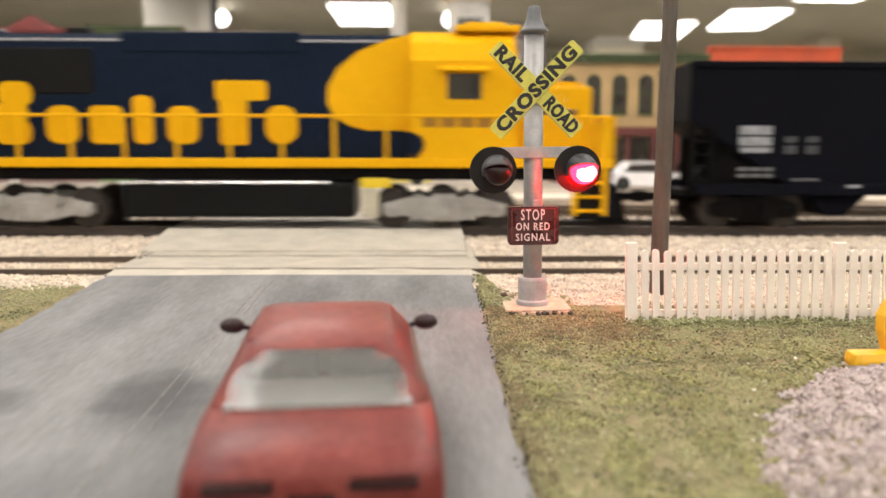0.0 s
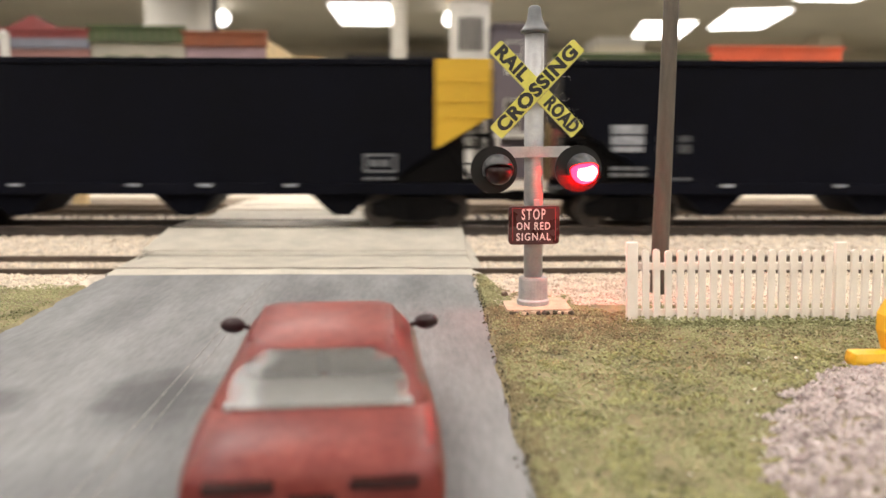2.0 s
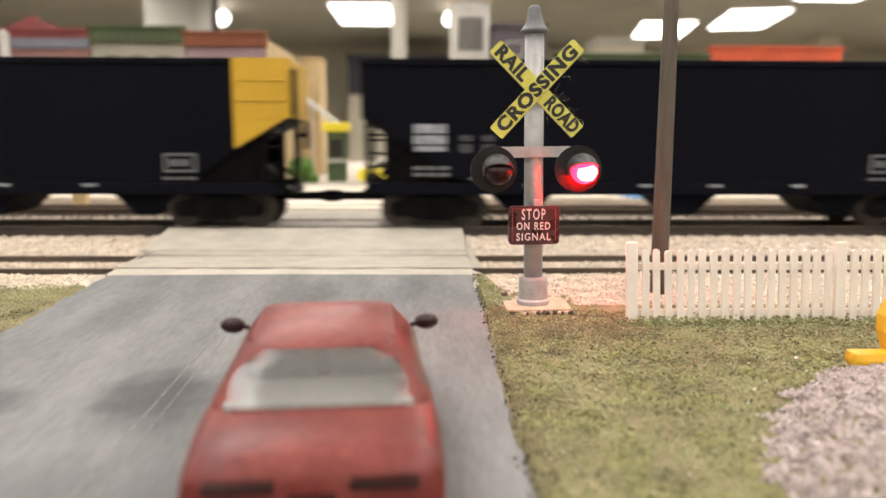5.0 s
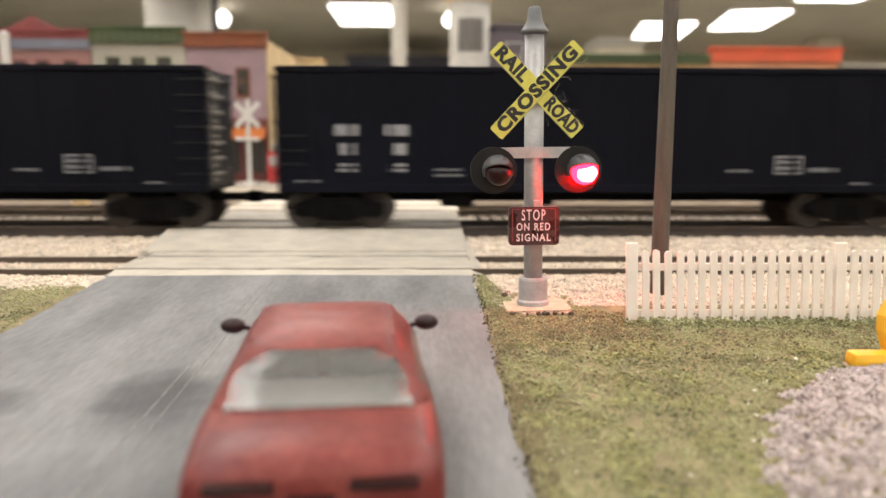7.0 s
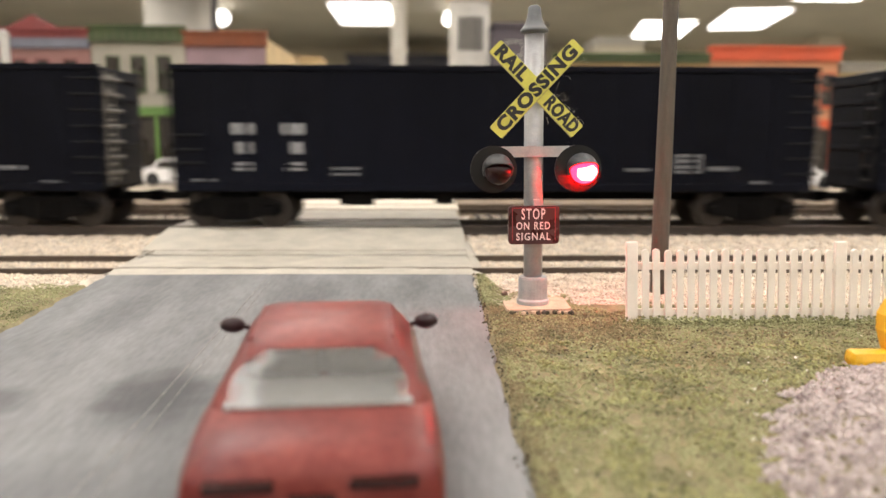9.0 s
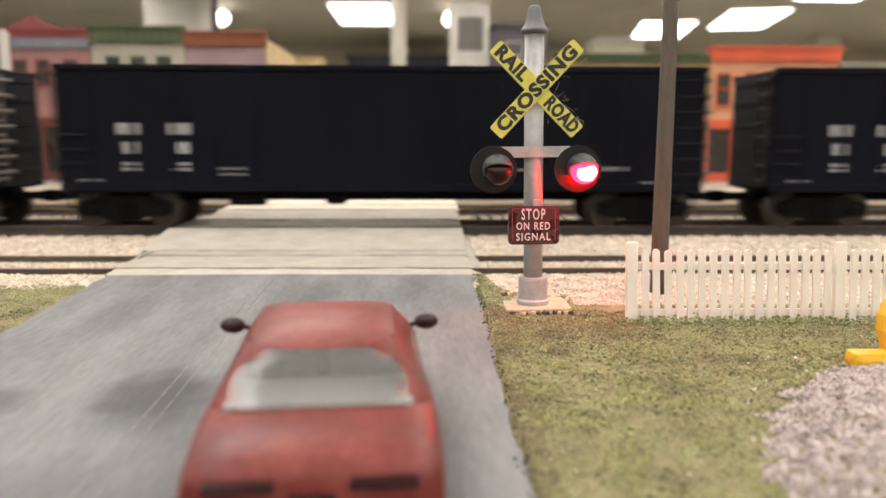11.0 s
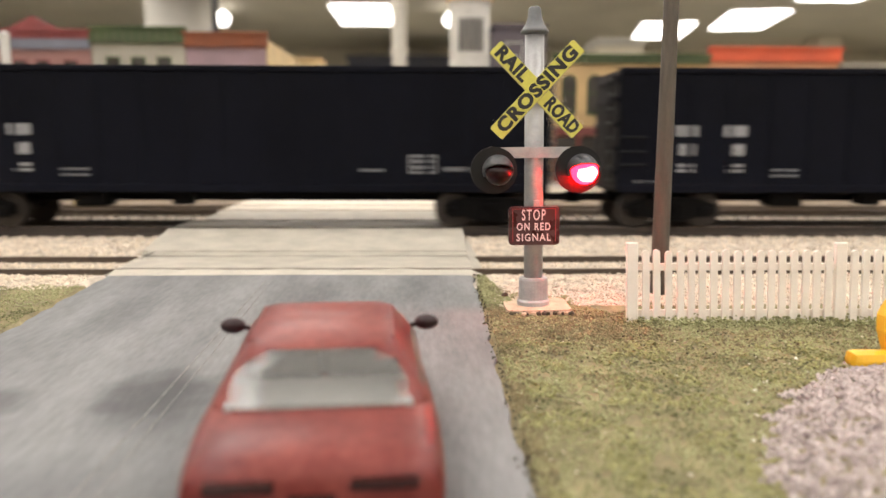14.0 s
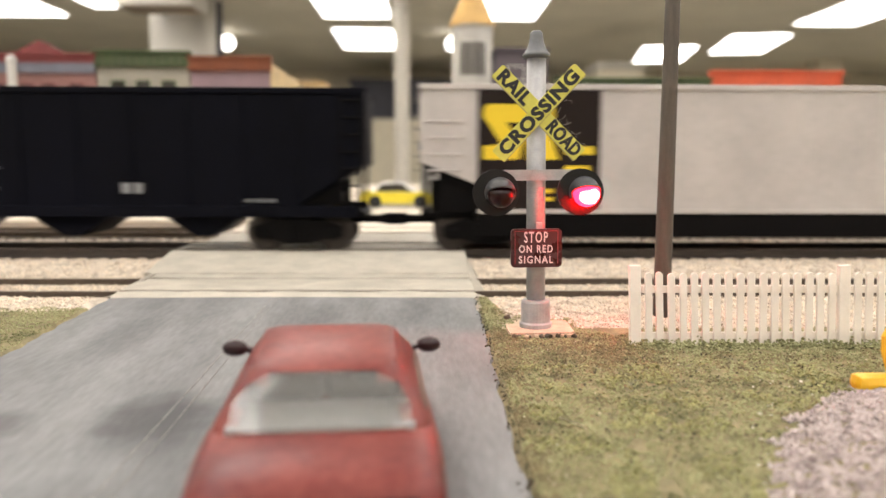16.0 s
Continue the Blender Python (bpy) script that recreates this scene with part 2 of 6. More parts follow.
def turned(bm, rings, seg=28, at=(0, 0)):
    """A turned solid about the z axis, from (radius, height) rings."""
    rows = [[bm.verts.new((at[0] + r * math.cos(2 * math.pi * i / seg), at[1] + r * math.sin(2 * math.pi * i / seg), z)) for i in range(seg)] for r, z in rings]
    for a, b in zip(rows, rows[1:]):
        for i in range(seg):
            bm.faces.new((a[i], a[(i + 1) % seg], b[(i + 1) % seg], b[i]))
    bm.faces.new(rows[0])
    bm.faces.new(rows[-1])
    return bm


def prism(bm, pts, axis, a, b):
    """A polygon drawn out between a and b. axis 'y': points are x, z; 'x': y, z; 'z': x, y."""
    def put(p, d):
        return {"y": (p[0], d, p[1]), "x": (d, p[0], p[1]), "z": (p[0], p[1], d)}[axis]
    lo = [bm.verts.new(put(p, a)) for p in pts]
    hi = [bm.verts.new(put(p, b)) for p in pts]
    bm.faces.new(lo)
    bm.faces.new(hi)
    n = len(pts)
    for i in range(n):
        bm.faces.new((lo[i], lo[(i + 1) % n], hi[(i + 1) % n], hi[i]))
    return bm


def arc(cx, cy, r, a0, a1, n=8, ry=None):
    return [(cx + r * math.cos(radians(a0 + (a1 - a0) * i / n)), cy + (ry or r) * math.sin(radians(a0 + (a1 - a0) * i / n))) for i in range(n + 1)]


def rounded(x0, x1, z0, z1, r, n=5):
    return arc(x1 - r, z1 - r, r, 0, 90, n) + arc(x0 + r, z1 - r, r, 90, 180, n) + arc(x0 + r, z0 + r, r, 180, 270, n) + arc(x1 - r, z0 + r, r, 270, 360, n)


def lettering(name, text, size, mat, parent, at, turn=0.0, squeeze=1.0, heavy=0.0, label="", depth=0.12, track=1.0, width=0.0):
    """Raised print on an upright face that looks towards -y, centred at `at` (millimetres), turned in that face by degrees."""
    cu = bpy.data.curves.new(name, "FONT")
    cu.body, cu.size, cu.align_x, cu.align_y = text, size * MM, "CENTER", "CENTER"
    cu.extrude, cu.offset, cu.space_character, cu.resolution_u = depth * MM, heavy * MM, track, 3
    tmp = new(name, cu)
    bpy.context.view_layer.update()
    me = bpy.data.meshes.new_from_object(tmp.evaluated_get(bpy.context.evaluated_depsgraph_get()))
    bpy.data.objects.remove(tmp)
    if width:
        xs = [v.co.x for v in me.vertices]
        squeeze = width * MM / (max(xs) - min(xs))
    m = pose(at[0] * MM, at[1] * MM, at[2] * MM) @ pose(0, 0, 0, 0, -turn, 0) @ pose(0, 0, 0, 90, 0, 0) @ Matrix.Diagonal((squeeze, 1, 1, 1))
    me.transform(m)
    me.materials.clear()
    me.materials.append(mat)
    ob = new(name, me)
    ob.parent = parent
    return tagged(ob, label)


def scatter(name, n, place, size, mat, seed, squash=0.7, label="", category=""):
    """Many small rough lumps in one mesh. place(rng) gives x, y, z of each."""
    rng = np.random.default_rng(seed)
    base = np.array([(1, 0, 0), (-1, 0, 0), (0, 1, 0), (0, -1, 0), (0, 0, 1), (0, 0, -1)], float)
    faces = np.array([(0, 2, 4), (2, 1, 4), (1, 3, 4), (3, 0, 4), (2, 0, 5), (1, 2, 5), (3, 1, 5), (0, 3, 5)])
    pts = place(rng, n)
    n = len(pts)
    s = rng.uniform(size[0], size[1], (n, 1, 1))
    v = base[None] * rng.uniform(0.6, 1.25, (n, 6, 3)) * s
    ang = rng.uniform(0, 6.28, n)
    til = rng.uniform(-0.8, 0.8, n)
    c, d = np.cos(ang)[:, None], np.sin(ang)[:, None]
    x, y, z = v[..., 0], v[..., 1], v[..., 2] * squash
    e, g = np.cos(til)[:, None], np.sin(til)[:, None]
    x, z = x * e - z * g, x * g + z * e
    v = np.stack((x * c - y * d, x * d + y * c, z), -1) + pts[:, None, :]
    f = (faces[None] + (np.arange(n) * 6)[:, None, None]).reshape(-1, 3)
    me = bpy.data.meshes.new(name)
    me.from_pydata((v.reshape(-1, 3) * MM).tolist(), [], f.tolist())
    me.materials.append(mat)
    return tagged(new(name, me), label, category, kind="stuff")


# ---- the lie of the land ----
ROAD_L, ROAD_R = -123.6, 19.0


def near_land(y):
    """The ground before the tracks climbs gently to the crossing."""
    return -9 - 0.053 * (285 - y) if y < 285 else -9


def heap_reach(x, y):
    """How far out on the gravel heap a place lies: 1 is its foot."""
    return (abs((x - 124.5) / 64.5) ** 1.6 + abs((y - 112) / 73) ** 1.6) ** 0.625


def land(x, y):
    z = near_land(y)
    if y < 285:
        if not ROAD_L - 1 < x < ROAD_R + 1:
            z += 0.6 * noise.noise(Vector((x / 9, y / 9, 3))) + 0.3
            # the gravel heap
            d = heap_reach(x, y)
            if d < 1:
                z += 9.0 * (1 - d * d)
        else:
            z -= 0.9
    elif y < 345:
        z = -10.6
    elif y < 366:
        z = -10.6 + 5.6 * (y - 345) / 21
    else:
        z = -5.0
    if 285 <= y and ROAD_L < x < ROAD_R:
        z = min(z, -10)
    if y > 414:
        z = -1.8 if y < 560 else -2.6
    return z


# ---- ground, tracks, crossing ----
def build_ground():
    xs = sorted({*np.arange(-6650, -1400, 250).tolist(), *np.arange(-1400, -300, 50).tolist(), *np.arange(-300, -130, 6).tolist(), -124.6, ROAD_L, -60, ROAD_R, 20.2, *np.arange(24, 200, 4).tolist(),
                 *np.arange(200, 320, 10).tolist(), *np.arange(320, 1401, 40).tolist(), *np.arange(1600, 6651, 250).tolist(), 6650})
    ys = sorted({*np.arange(-60, 100, 20).tolist(), *np.arange(100, 285, 4).tolist(), 284.5, 285.5, *np.arange(290, 412, 4).tolist(), 413, 415, 421, *np.arange(424, 440, 4).tolist(), *np.arange(440, 1701, 30).tolist()})
    me = bpy.data.meshes.new("ground")
    verts = [(x * MM, y * MM, land(x, y) * MM) for y in ys for x in xs]
    n = len(xs)
    faces = [(j * n + i, j * n + i + 1, (j + 1) * n + i + 1, (j + 1) * n + i) for j in range(len(ys) - 1) for i in range(n - 1)]
    me.from_pydata(verts, [], faces)
    me.materials.append(SOIL)
    me.materials.append(BALLASTG)
    me.materials.append(BROWNBED)
    for p in me.polygons:
        p.use_smooth = True
        c = p.center / MM
        p.material_index = 0 if c.y < (268 if c.x < 26 else 238) else 1 if c.y < 452 or c.y > 575 else 2
    tagged(new("ground", me), "model railway scenery ground of soil and pale ballast", "ground", kind="structure")


def build_road():
    bm = bmesh.new()
    rng = random.Random(5)
    rows = []
    for y in np.arange(40, 286, 5).tolist():
        l, r = ROAD_L + rng.uniform(-0.9, 0.9), ROAD_R + rng.uniform(-0.7, 0.7)
        rows.append([bm.verts.new((x, y, near_land(y) + h)) for x, h in ((l, -1.6), (l + 0.7, 0.05), (-52, 0.35), (r - 0.7, 0.05), (r, -1.6))])
    for a, b in zip(rows, rows[1:]):
        for i in range(4):
            bm.faces.new((a[i], a[i + 1], b[i + 1], b[i]))
    road = tagged(part("road", bm, ASPHALT), "grey painted model road with streaks and soft darker patches", "road", kind="structure")
    # thin worn lines scored into the road
    for k, x in enumerate((-60.2, -56.0)):
        bm = bmesh.new()
        bx(bm, -0.16 + 0.06 * k, 0.16 - 0.06 * k, 0, 200, 0, 0.12)
        o = part("scored_line", bm, LINE, road, "thin scored line along the road")
        o.matrix_basis = pose(x * MM, 84 * MM, (near_land(84) + 0.34) * MM, math.degrees(math.atan(0.053)), 0, 0.6 * k)


def build_rail(y, z0, z1, x0, x1, parent, web):
    bm = bmesh.new()
    h = z1 - z0
    prof = [(-1.4, 0), (1.4, 0), (1.4, 0.6), (0.45, 1.0), (0.45, h - 1.1), (0.95, h - 0.8), (0.95, h - 0.1), (0.8, h), (-0.8, h), (-0.95, h - 0.1), (-0.95, h - 0.8),
            (-0.45, h - 1.1), (-0.45, 1.0), (-1.4, 0.6)]
    prism(bm, [(y + a, z0 + b) for a, b in prof], "x", x0, x1)
    return part("rail", bm, web, parent)


def build_track(name, yc, top, x0, x1, pitch, label, tie_mat, rail_h=4.4, centre_gap=None, web=None, half=27, tw=2.3):
    t = thing(name, label, "railway track", (0, 0, 0), kind="structure")
    g = 16.4
    tie = None
    i = 0
    x = x0
    rng = random.Random(int(yc))
    while x < x1:
        if not (centre_gap and centre_gap[0] < x < centre_gap[1]) and -330 < x < 480:
            z = top - rail_h - 2.6
            if tie is None:
                tie = part("tie", box(-tw, tw, -half, half, 0, 2.7, bevel=0.25), tie_mat, t)
                tie.matrix_basis = pose(x * MM, yc * MM, z * MM)
            else:
                again(tie, x + rng.uniform(-0.3, 0.3), yc + rng.uniform(-0.6, 0.6), z, rng.uniform(-1, 1))
        x += pitch
    # the ties beyond the crossing's surroundings
    bm = bmesh.new()
    for xx in np.arange(x0, x1, pitch * 1.0).tolist():
        if not -330 < xx < 480:
            z = top - rail_h - 2.6
            v = [bm.verts.new((xx + a, yc + b, z + c)) for c in (0, 2.7) for a, b in ((-tw, -half), (tw, -half), (tw, half), (-tw, half))]
            for q in ((4, 5, 6, 7), (0, 1, 5, 4), (2, 3, 7, 6), (1, 2, 6, 5), (3, 0, 4, 7)):
                bm.faces.new([v[i] for i in q])
    tagged(part("far_ties", bm, tie_mat, t), kind="stuff")
    for s in (-1, 1):
        build_rail(yc + s * g, top - rail_h, top, x0, x1, t, web or RAILWEB)
        bm = bx(bmesh.new(), x0, x1, yc + s * g - 0.75, yc + s * g + 0.75, top, top + 0.12)
        part("rail_head", bm, RAIL, t, "worn shiny rail head")
    return t


def build_crossing():
    c = thing("road_crossing", "beige plank road crossing over two railway tracks", "level crossing", kind="structure")
    l, r = ROAD_L, ROAD_R
    # approach strip, between the rails, between the tracks, between the main rails, and the pale road beyond
    strips = [(285.2, 292.4, -9.0, -7.8), (295.2, 324.9, -7.7, -7.6), (327.8, 337.0, -7.7, -7.2), (337.4, 373.0, -7.0, -0.4),
              (378.0, 405.1, -0.4, -0.4), (411.0, 446.0, -0.4, 1.4)]
    rng = random.Random(3)
    for y0, y1, z0, z1 in strips:
        bm = bmesh.new()
        n = 22
        wide = 6 if 330 < y0 < 380 else 0
        rag = 1.0 if y0 < 290 else 0.35
        ed = [l - wide + (r - l + wide) * i / n for i in range(n + 1)]
        a = [bm.verts.new((x, y0 + rng.uniform(-rag, rag * 0.3), z0 + rng.uniform(-0.12, 0.12))) for x in ed]
        b = [bm.verts.new((x, y1 + rng.uniform(-0.35, 0.35), z1 + rng.uniform(-0.12, 0.12))) for x in ed]
        for i in range(n):
            bm.faces.new((a[i], a[i + 1], b[i + 1], b[i]))
        ex = bmesh.ops.extrude_face_region(bm, geom=bm.faces[:])
        for v in ex["geom"]:
            if isinstance(v, bmesh.types.BMVert):
                v.co.z -= 3.5
        part("plank", bm, PLANK, c)
    # sloping shoulders where the surface runs down to the ballast
    for x, s in ((l, -1), (r, 1)):
        bm = bmesh.new()
        w = 7
        q = [(x, 286, -8.6), (x, 345, -6.4), (x, 372.5, -0.8), (x + s * w * 0.2, 372.5, -4.8), (x + s * w, 345, -12.2), (x + s * w * 0.7, 286, -10.5)]
        top = [bm.verts.new(v) for v in q]
        bm.faces.new(top)
        part("shoulder", bm, PLANK, c)
    bm = bmesh.new()
    prism(bm, [(446.4, -4), (446.4, 1.6), (520, 1.7), (600, -1.0), (760, -1.4), (760, -4)], "x", l - 2, r + 2)
    tagged(part("far_road", bm, FARROAD), "pale cream road running to the town street", "road", kind="structure")


def build_street():
    bm = bmesh.new()
    bx(bm, -900, ROAD_L - 4.5, 590, 640, -5, -1.2, bevel=0.6)
    tagged(part("pavement", bm, FARROAD), "pale pavement strip beside the town tracks", "pavement", kind="structure")
    bm = bmesh.new()
    bx(bm, ROAD_R + 2.5, 150, 590, 640, -5, -1.0, bevel=0.6)
    tagged(part("pavement", bm, FARROAD), "short pale pavement strip beside the road", "pavement", kind="structure")
    bm = bmesh.new()
    bx(bm, 236, 360, 590, 640, -5, -1.0, bevel=0.6)
    tagged(part("pavement", bm, FARROAD), "pale pavement strip beside the far track", "pavement", kind="structure")
    bm = bmesh.new()
    bx(bm, 168, 224, 600, 640, -5, -0.2, bevel=0.6)
    tagged(part("loading_mat", bm, BLUEP), "flat blue panel lying beside the pavement", "panel")
    bm = bmesh.new()
    bx(bm, -900, 900, 762, 846, -4, -2.0)
    tagged(part("street", bm, paint("street_grey", (0.33, 0.30, 0.26), 0.85, 0.06)), "grey beige town street", "road", kind="structure")
    bm = bmesh.new()
    bx(bm, -900, 900, 641, 755, -4, -2.2)
    tagged(part("verge", bm, paint("verge_earth", (0.36, 0.31, 0.24), 0.9, 0.05)), "sandy strip between tracks and street", "ground", kind="structure")
    b = thing("switch_box", "small tan trackside switch box", "switch box", (-243, 527, -2.4))
    part("body", box(-4.4, 4.4, -4, 4, 0, 10.4, bevel=0.6), paint("tan_box", (0.62, 0.47, 0.25)), b)
    part("lid", box(-4.9, 4.9, -4.5, 4.5, 10.4, 11.6, bevel=0.4), paint("tan_lid", (0.66, 0.52, 0.30)), b)


build_ground()
build_road()
build_track("near_track", 310.0, -7.9, -6600, 6600, 10.4, "weathered siding track with dark ties in ballast", TIE, centre_gap=(-129, 25), web=paint("brown_rail", (0.085, 0.062, 0.045)))
build_track("main_track", 391.5, 0.0, -6600, 6600, 9.7, "main line track with dark rails and ties", TIE, half=19.5, centre_gap=(-126, 20))
build_track("far_track", 466.0, 1.9, -6600, 6600, 7.2, "far brown track in front of the town", paint("brown_tie", (0.055, 0.038, 0.026)), rail_h=3.1, half=41, tw=1.6, centre_gap=(-128, 24), web=paint("rusty_rail", (0.13, 0.095, 0.062)))
build_crossing()
build_street()


# ---- crossing signal ----
def sx(px):
    return (px - 946) * 0.1833


def sz(py, forward=0.0):
    """Height over the base, for a part that stands `forward` before the pole's axis."""
    z = 42.5 + 238 * math.tan(math.atan((441 - py) / 1304.8) - radians(8.24))
    return 42.5 + (z - 42.5) * (238 - forward) / 238 + 11.0


def build_signal():
    """Pole, lamps and boards; local x is across, z is up from the base."""
    s = thing("crossing_signal", "silver railroad crossing signal with yellow crossbuck and one lit red lamp", "crossing signal", (34.9, 238, -11.5))
    bm = bmesh.new()
    turned(bm, [(3.05, 2), (3.05, sz(60))])
    part("pole", bm, POST, s, smooth=False).data.polygons.foreach_set("use_smooth", [True] * 28 + [False] * 2)
    bm = turned(bmesh.new(), [(3.0, sz(60)), (4.3, sz(57)), (4.45, sz(53)), (3.9, sz(50)), (3.0, sz(42)), (2.3, sz(30)), (2.05, sz(18)), (2.0, sz(13)), (1.2, sz(9))])
    part("finial", bm, CAP, s, "grey bell-shaped finial", smooth=True)
    bm = turned(bmesh.new(), [(5.3, 0.9), (5.3, 2.2), (4.8, 2.8), (4.75, sz(494)), (4.5, sz(490)), (3.2, sz(489))])
    part("collar", bm, POST, s, "stepped grey foot collar", smooth=False)
    bm = bmesh.new()
    rng = random.Random(2)
    ring = rounded(-9.5, 11, -9.5, 9.5, 2.0)
    prism(bm, [(x + rng.uniform(-0.4, 0.4), y + rng.uniform(-0.4, 0.4)) for x, y in ring], "z", -0.6, 0.9)
    part("base_plate", bm, TANBASE, s, "ragged tan card base plate")
    for i in range(30):
        bm = bmesh.new()
        w = rng.uniform(0.45, 1.1)
        bmesh.ops.create_icosphere(bm, subdivisions=1, radius=1)
        x, y = rng.uniform(-9, 11.5), rng.uniform(-11.4, -10.0)
        for v in bm.verts:
            v.co = (x + v.co.x * w * rng.uniform(0.7, 1.3), y + v.co.y * 0.7, 0.1 + v.co.z * rng.uniform(0.5, 0.9))
        part("cork_crumb", bm, rng.choice((SOIL_DARK, SOIL_DARK, TANBASE, WOODPOLE)), s)
    # crossbuck
    ctr = (sx(947.2), -3.6, sz(159.3))
    for k, (turn, yy) in enumerate(((-45.6, 0.0), (46.2, -0.75))):
        bm = bmesh.new()
        pts = rounded(-18.6, 18.6, -2.6, 2.6, 0.7, 3)
        prism(bm, pts, "y", -0.35, 0.35)
        o = part("crossbuck_blade", bm, XBUCK, s, "yellow crossbuck blade with black lettering")
        o.matrix_basis = pose(ctr[0] * MM, (ctr[1] + yy) * MM, ctr[2] * MM, 0, -turn, 0)
        fy = -0.38
        if k == 0:
            lettering("letters", "RAIL", 5.7, INK, o, (-11.2, fy, 0), heavy=0.29, width=12.4, track=1.1)
            lettering("letters", "ROAD", 5.7, INK, o, (11.2, fy, 0), heavy=0.29, width=13.0, track=1.08)
        else:
            lettering("letters", "CROSSING", 5.7, INK, o, (0, fy, 0), heavy=0.29, width=33.6, track=1.12)
        part("edge_wear", prism(bmesh.new(), [(-18.4, -2.68), (18.4, -2.68), (18.4, -2.45), (-18.4, -2.45)], "y", -0.36, 0.36), paint("worn_edge", (0.35, 0.31, 0.12)), o)
    # cross arm, with the two lamps
    bm = bmesh.new()
    prism(bm, [(sx(884), sz(259)), (sx(1006), sz(259)), (sx(990), sz(278)), (sx(903), sz(278))], "y", -4.2, -2.6)
    part("cross_arm", bm, POST, s)
    for px, lit in ((873.5, False), (1019.5, True)):
        x, z = sx(px), sz(302) + 0.6
        bm = bmesh.new()
        cyl(bm, (x, -3.9, z), (0, -1, 0), 7.4, 0.9, 36)
        part("target_disc", bm, DISC, s, "round black lamp backing disc")
        lx, lz = sx(px + 6.5), sz(300, 8)
        bm = bmesh.new()
        cyl(bm, (lx, -2.4, lz), (0, 1, 0), 3.6, 5.0, 20, 2.6)
        part("lamp_housing", bm, BLACK, s)
        # visor: part of a tube, longest above
        bm = bmesh.new()
        seg = 22
        outer, inner = [], []
        for rr, acc in ((4.95, outer), (4.45, inner)):
            for i in range(seg + 1):
                a = radians(-25 + 230 * i / seg)
                up = max(0.0, math.sin(a))
                front = -6.0 - 7.2 * (0.25 + 0.75 * up)
                acc.append((bm.verts.new((lx + rr * math.cos(a), -4.7, lz + rr * math.sin(a))), bm.verts.new((lx + rr * 0.94 * math.cos(a), front, lz - 2.3 * up + rr * 0.94 * math.sin(a)))))
        for acc in (outer, inner):
            for p, q in zip(acc, acc[1:]):
                bm.faces.new((p[0], q[0], q[1], p[1]))
        for i in range(seg):
            bm.faces.new((outer[i][1], outer[i + 1][1], inner[i + 1][1], inner[i][1]))
        part("visor", bm, HOODM, s, "grey lamp visor", smooth=True)
        bm = bmesh.new()
        bmesh.ops.create_uvsphere(bm, u_segments=20, v_segments=10, radius=1)
        for v in bm.verts:
            v.co = (lx + v.co.x * 4.2, -8.0 + v.co.y * 4.0, lz - 0.6 + v.co.z * 4.1)
        part("lens", bm, LENS_ON if lit else LENS_OFF, s, "glowing red lens" if lit else "dark unlit red lens", smooth=True)
        if lit:
            bm = bmesh.new()
            bmesh.ops.create_icosphere(bm, subdivisions=2, radius=1)
            for v in bm.verts:
                k = 1 + 0.25 * noise.noise(v.co * 2.0)
                v.co = (lx + 0.4 + v.co.x * 3.3 * k, -10.9 + v.co.y * 1.7, lz - 1.2 + v.co.z * 2.5 * k)
            part("bulb", bm, LENS_CORE, s, "white-hot bulb behind the lens", smooth=True)
    # sign plate
    bm = bmesh.new()
    x0, x1, z0, z1 = sx(899), sx(988), sz(433, 4.5), sz(365, 4.5)
    prism(bm, rounded(x0, x1, z0, z1, 1.3), "y", -4.6, -3.2)
    sign = part("sign_plate", bm, SIGN, s, "dark plate with white lettering, lamp's red put in its colour")
    b = bmesh.new()
    for a in ((x0 + 1.2, x1 - 1.2, z1 - 0.75, z1 - 0.55), (x1 - 1.4, x1 - 1.2, z0 + 1.2, z1 - 0.6), (x0 + 1.2, x0 + 1.4, z0 + 1.2, z1 - 0.6)):
        bx(b, a[0], a[1], -4.75, -4.55, a[2], a[3])
    part("border", b, SIGNLINE, sign)
    cx = (x0 + x1) / 2 - 0.2
    for word, py, size, wide in (("STOP", 380.5, 4.9, 7.6), ("ON RED", 401, 3.35, 10.8), ("SIGNAL", 420, 3.35, 11.0)):
        lettering("letters", word, size, SIGNTEXT, sign, (cx, -4.65, sz(py, 4.5)), width=wide, heavy=0.05, track=1.24)
    s.matrix_basis = pose(0.0356, 0.238, -0.0110, 0, -0.8, 0)
    part("bracket", box(-0.6, 1.6, -4.2, -3.0, sz(365), sz(352), bevel=0.2), POST, s)
    return s



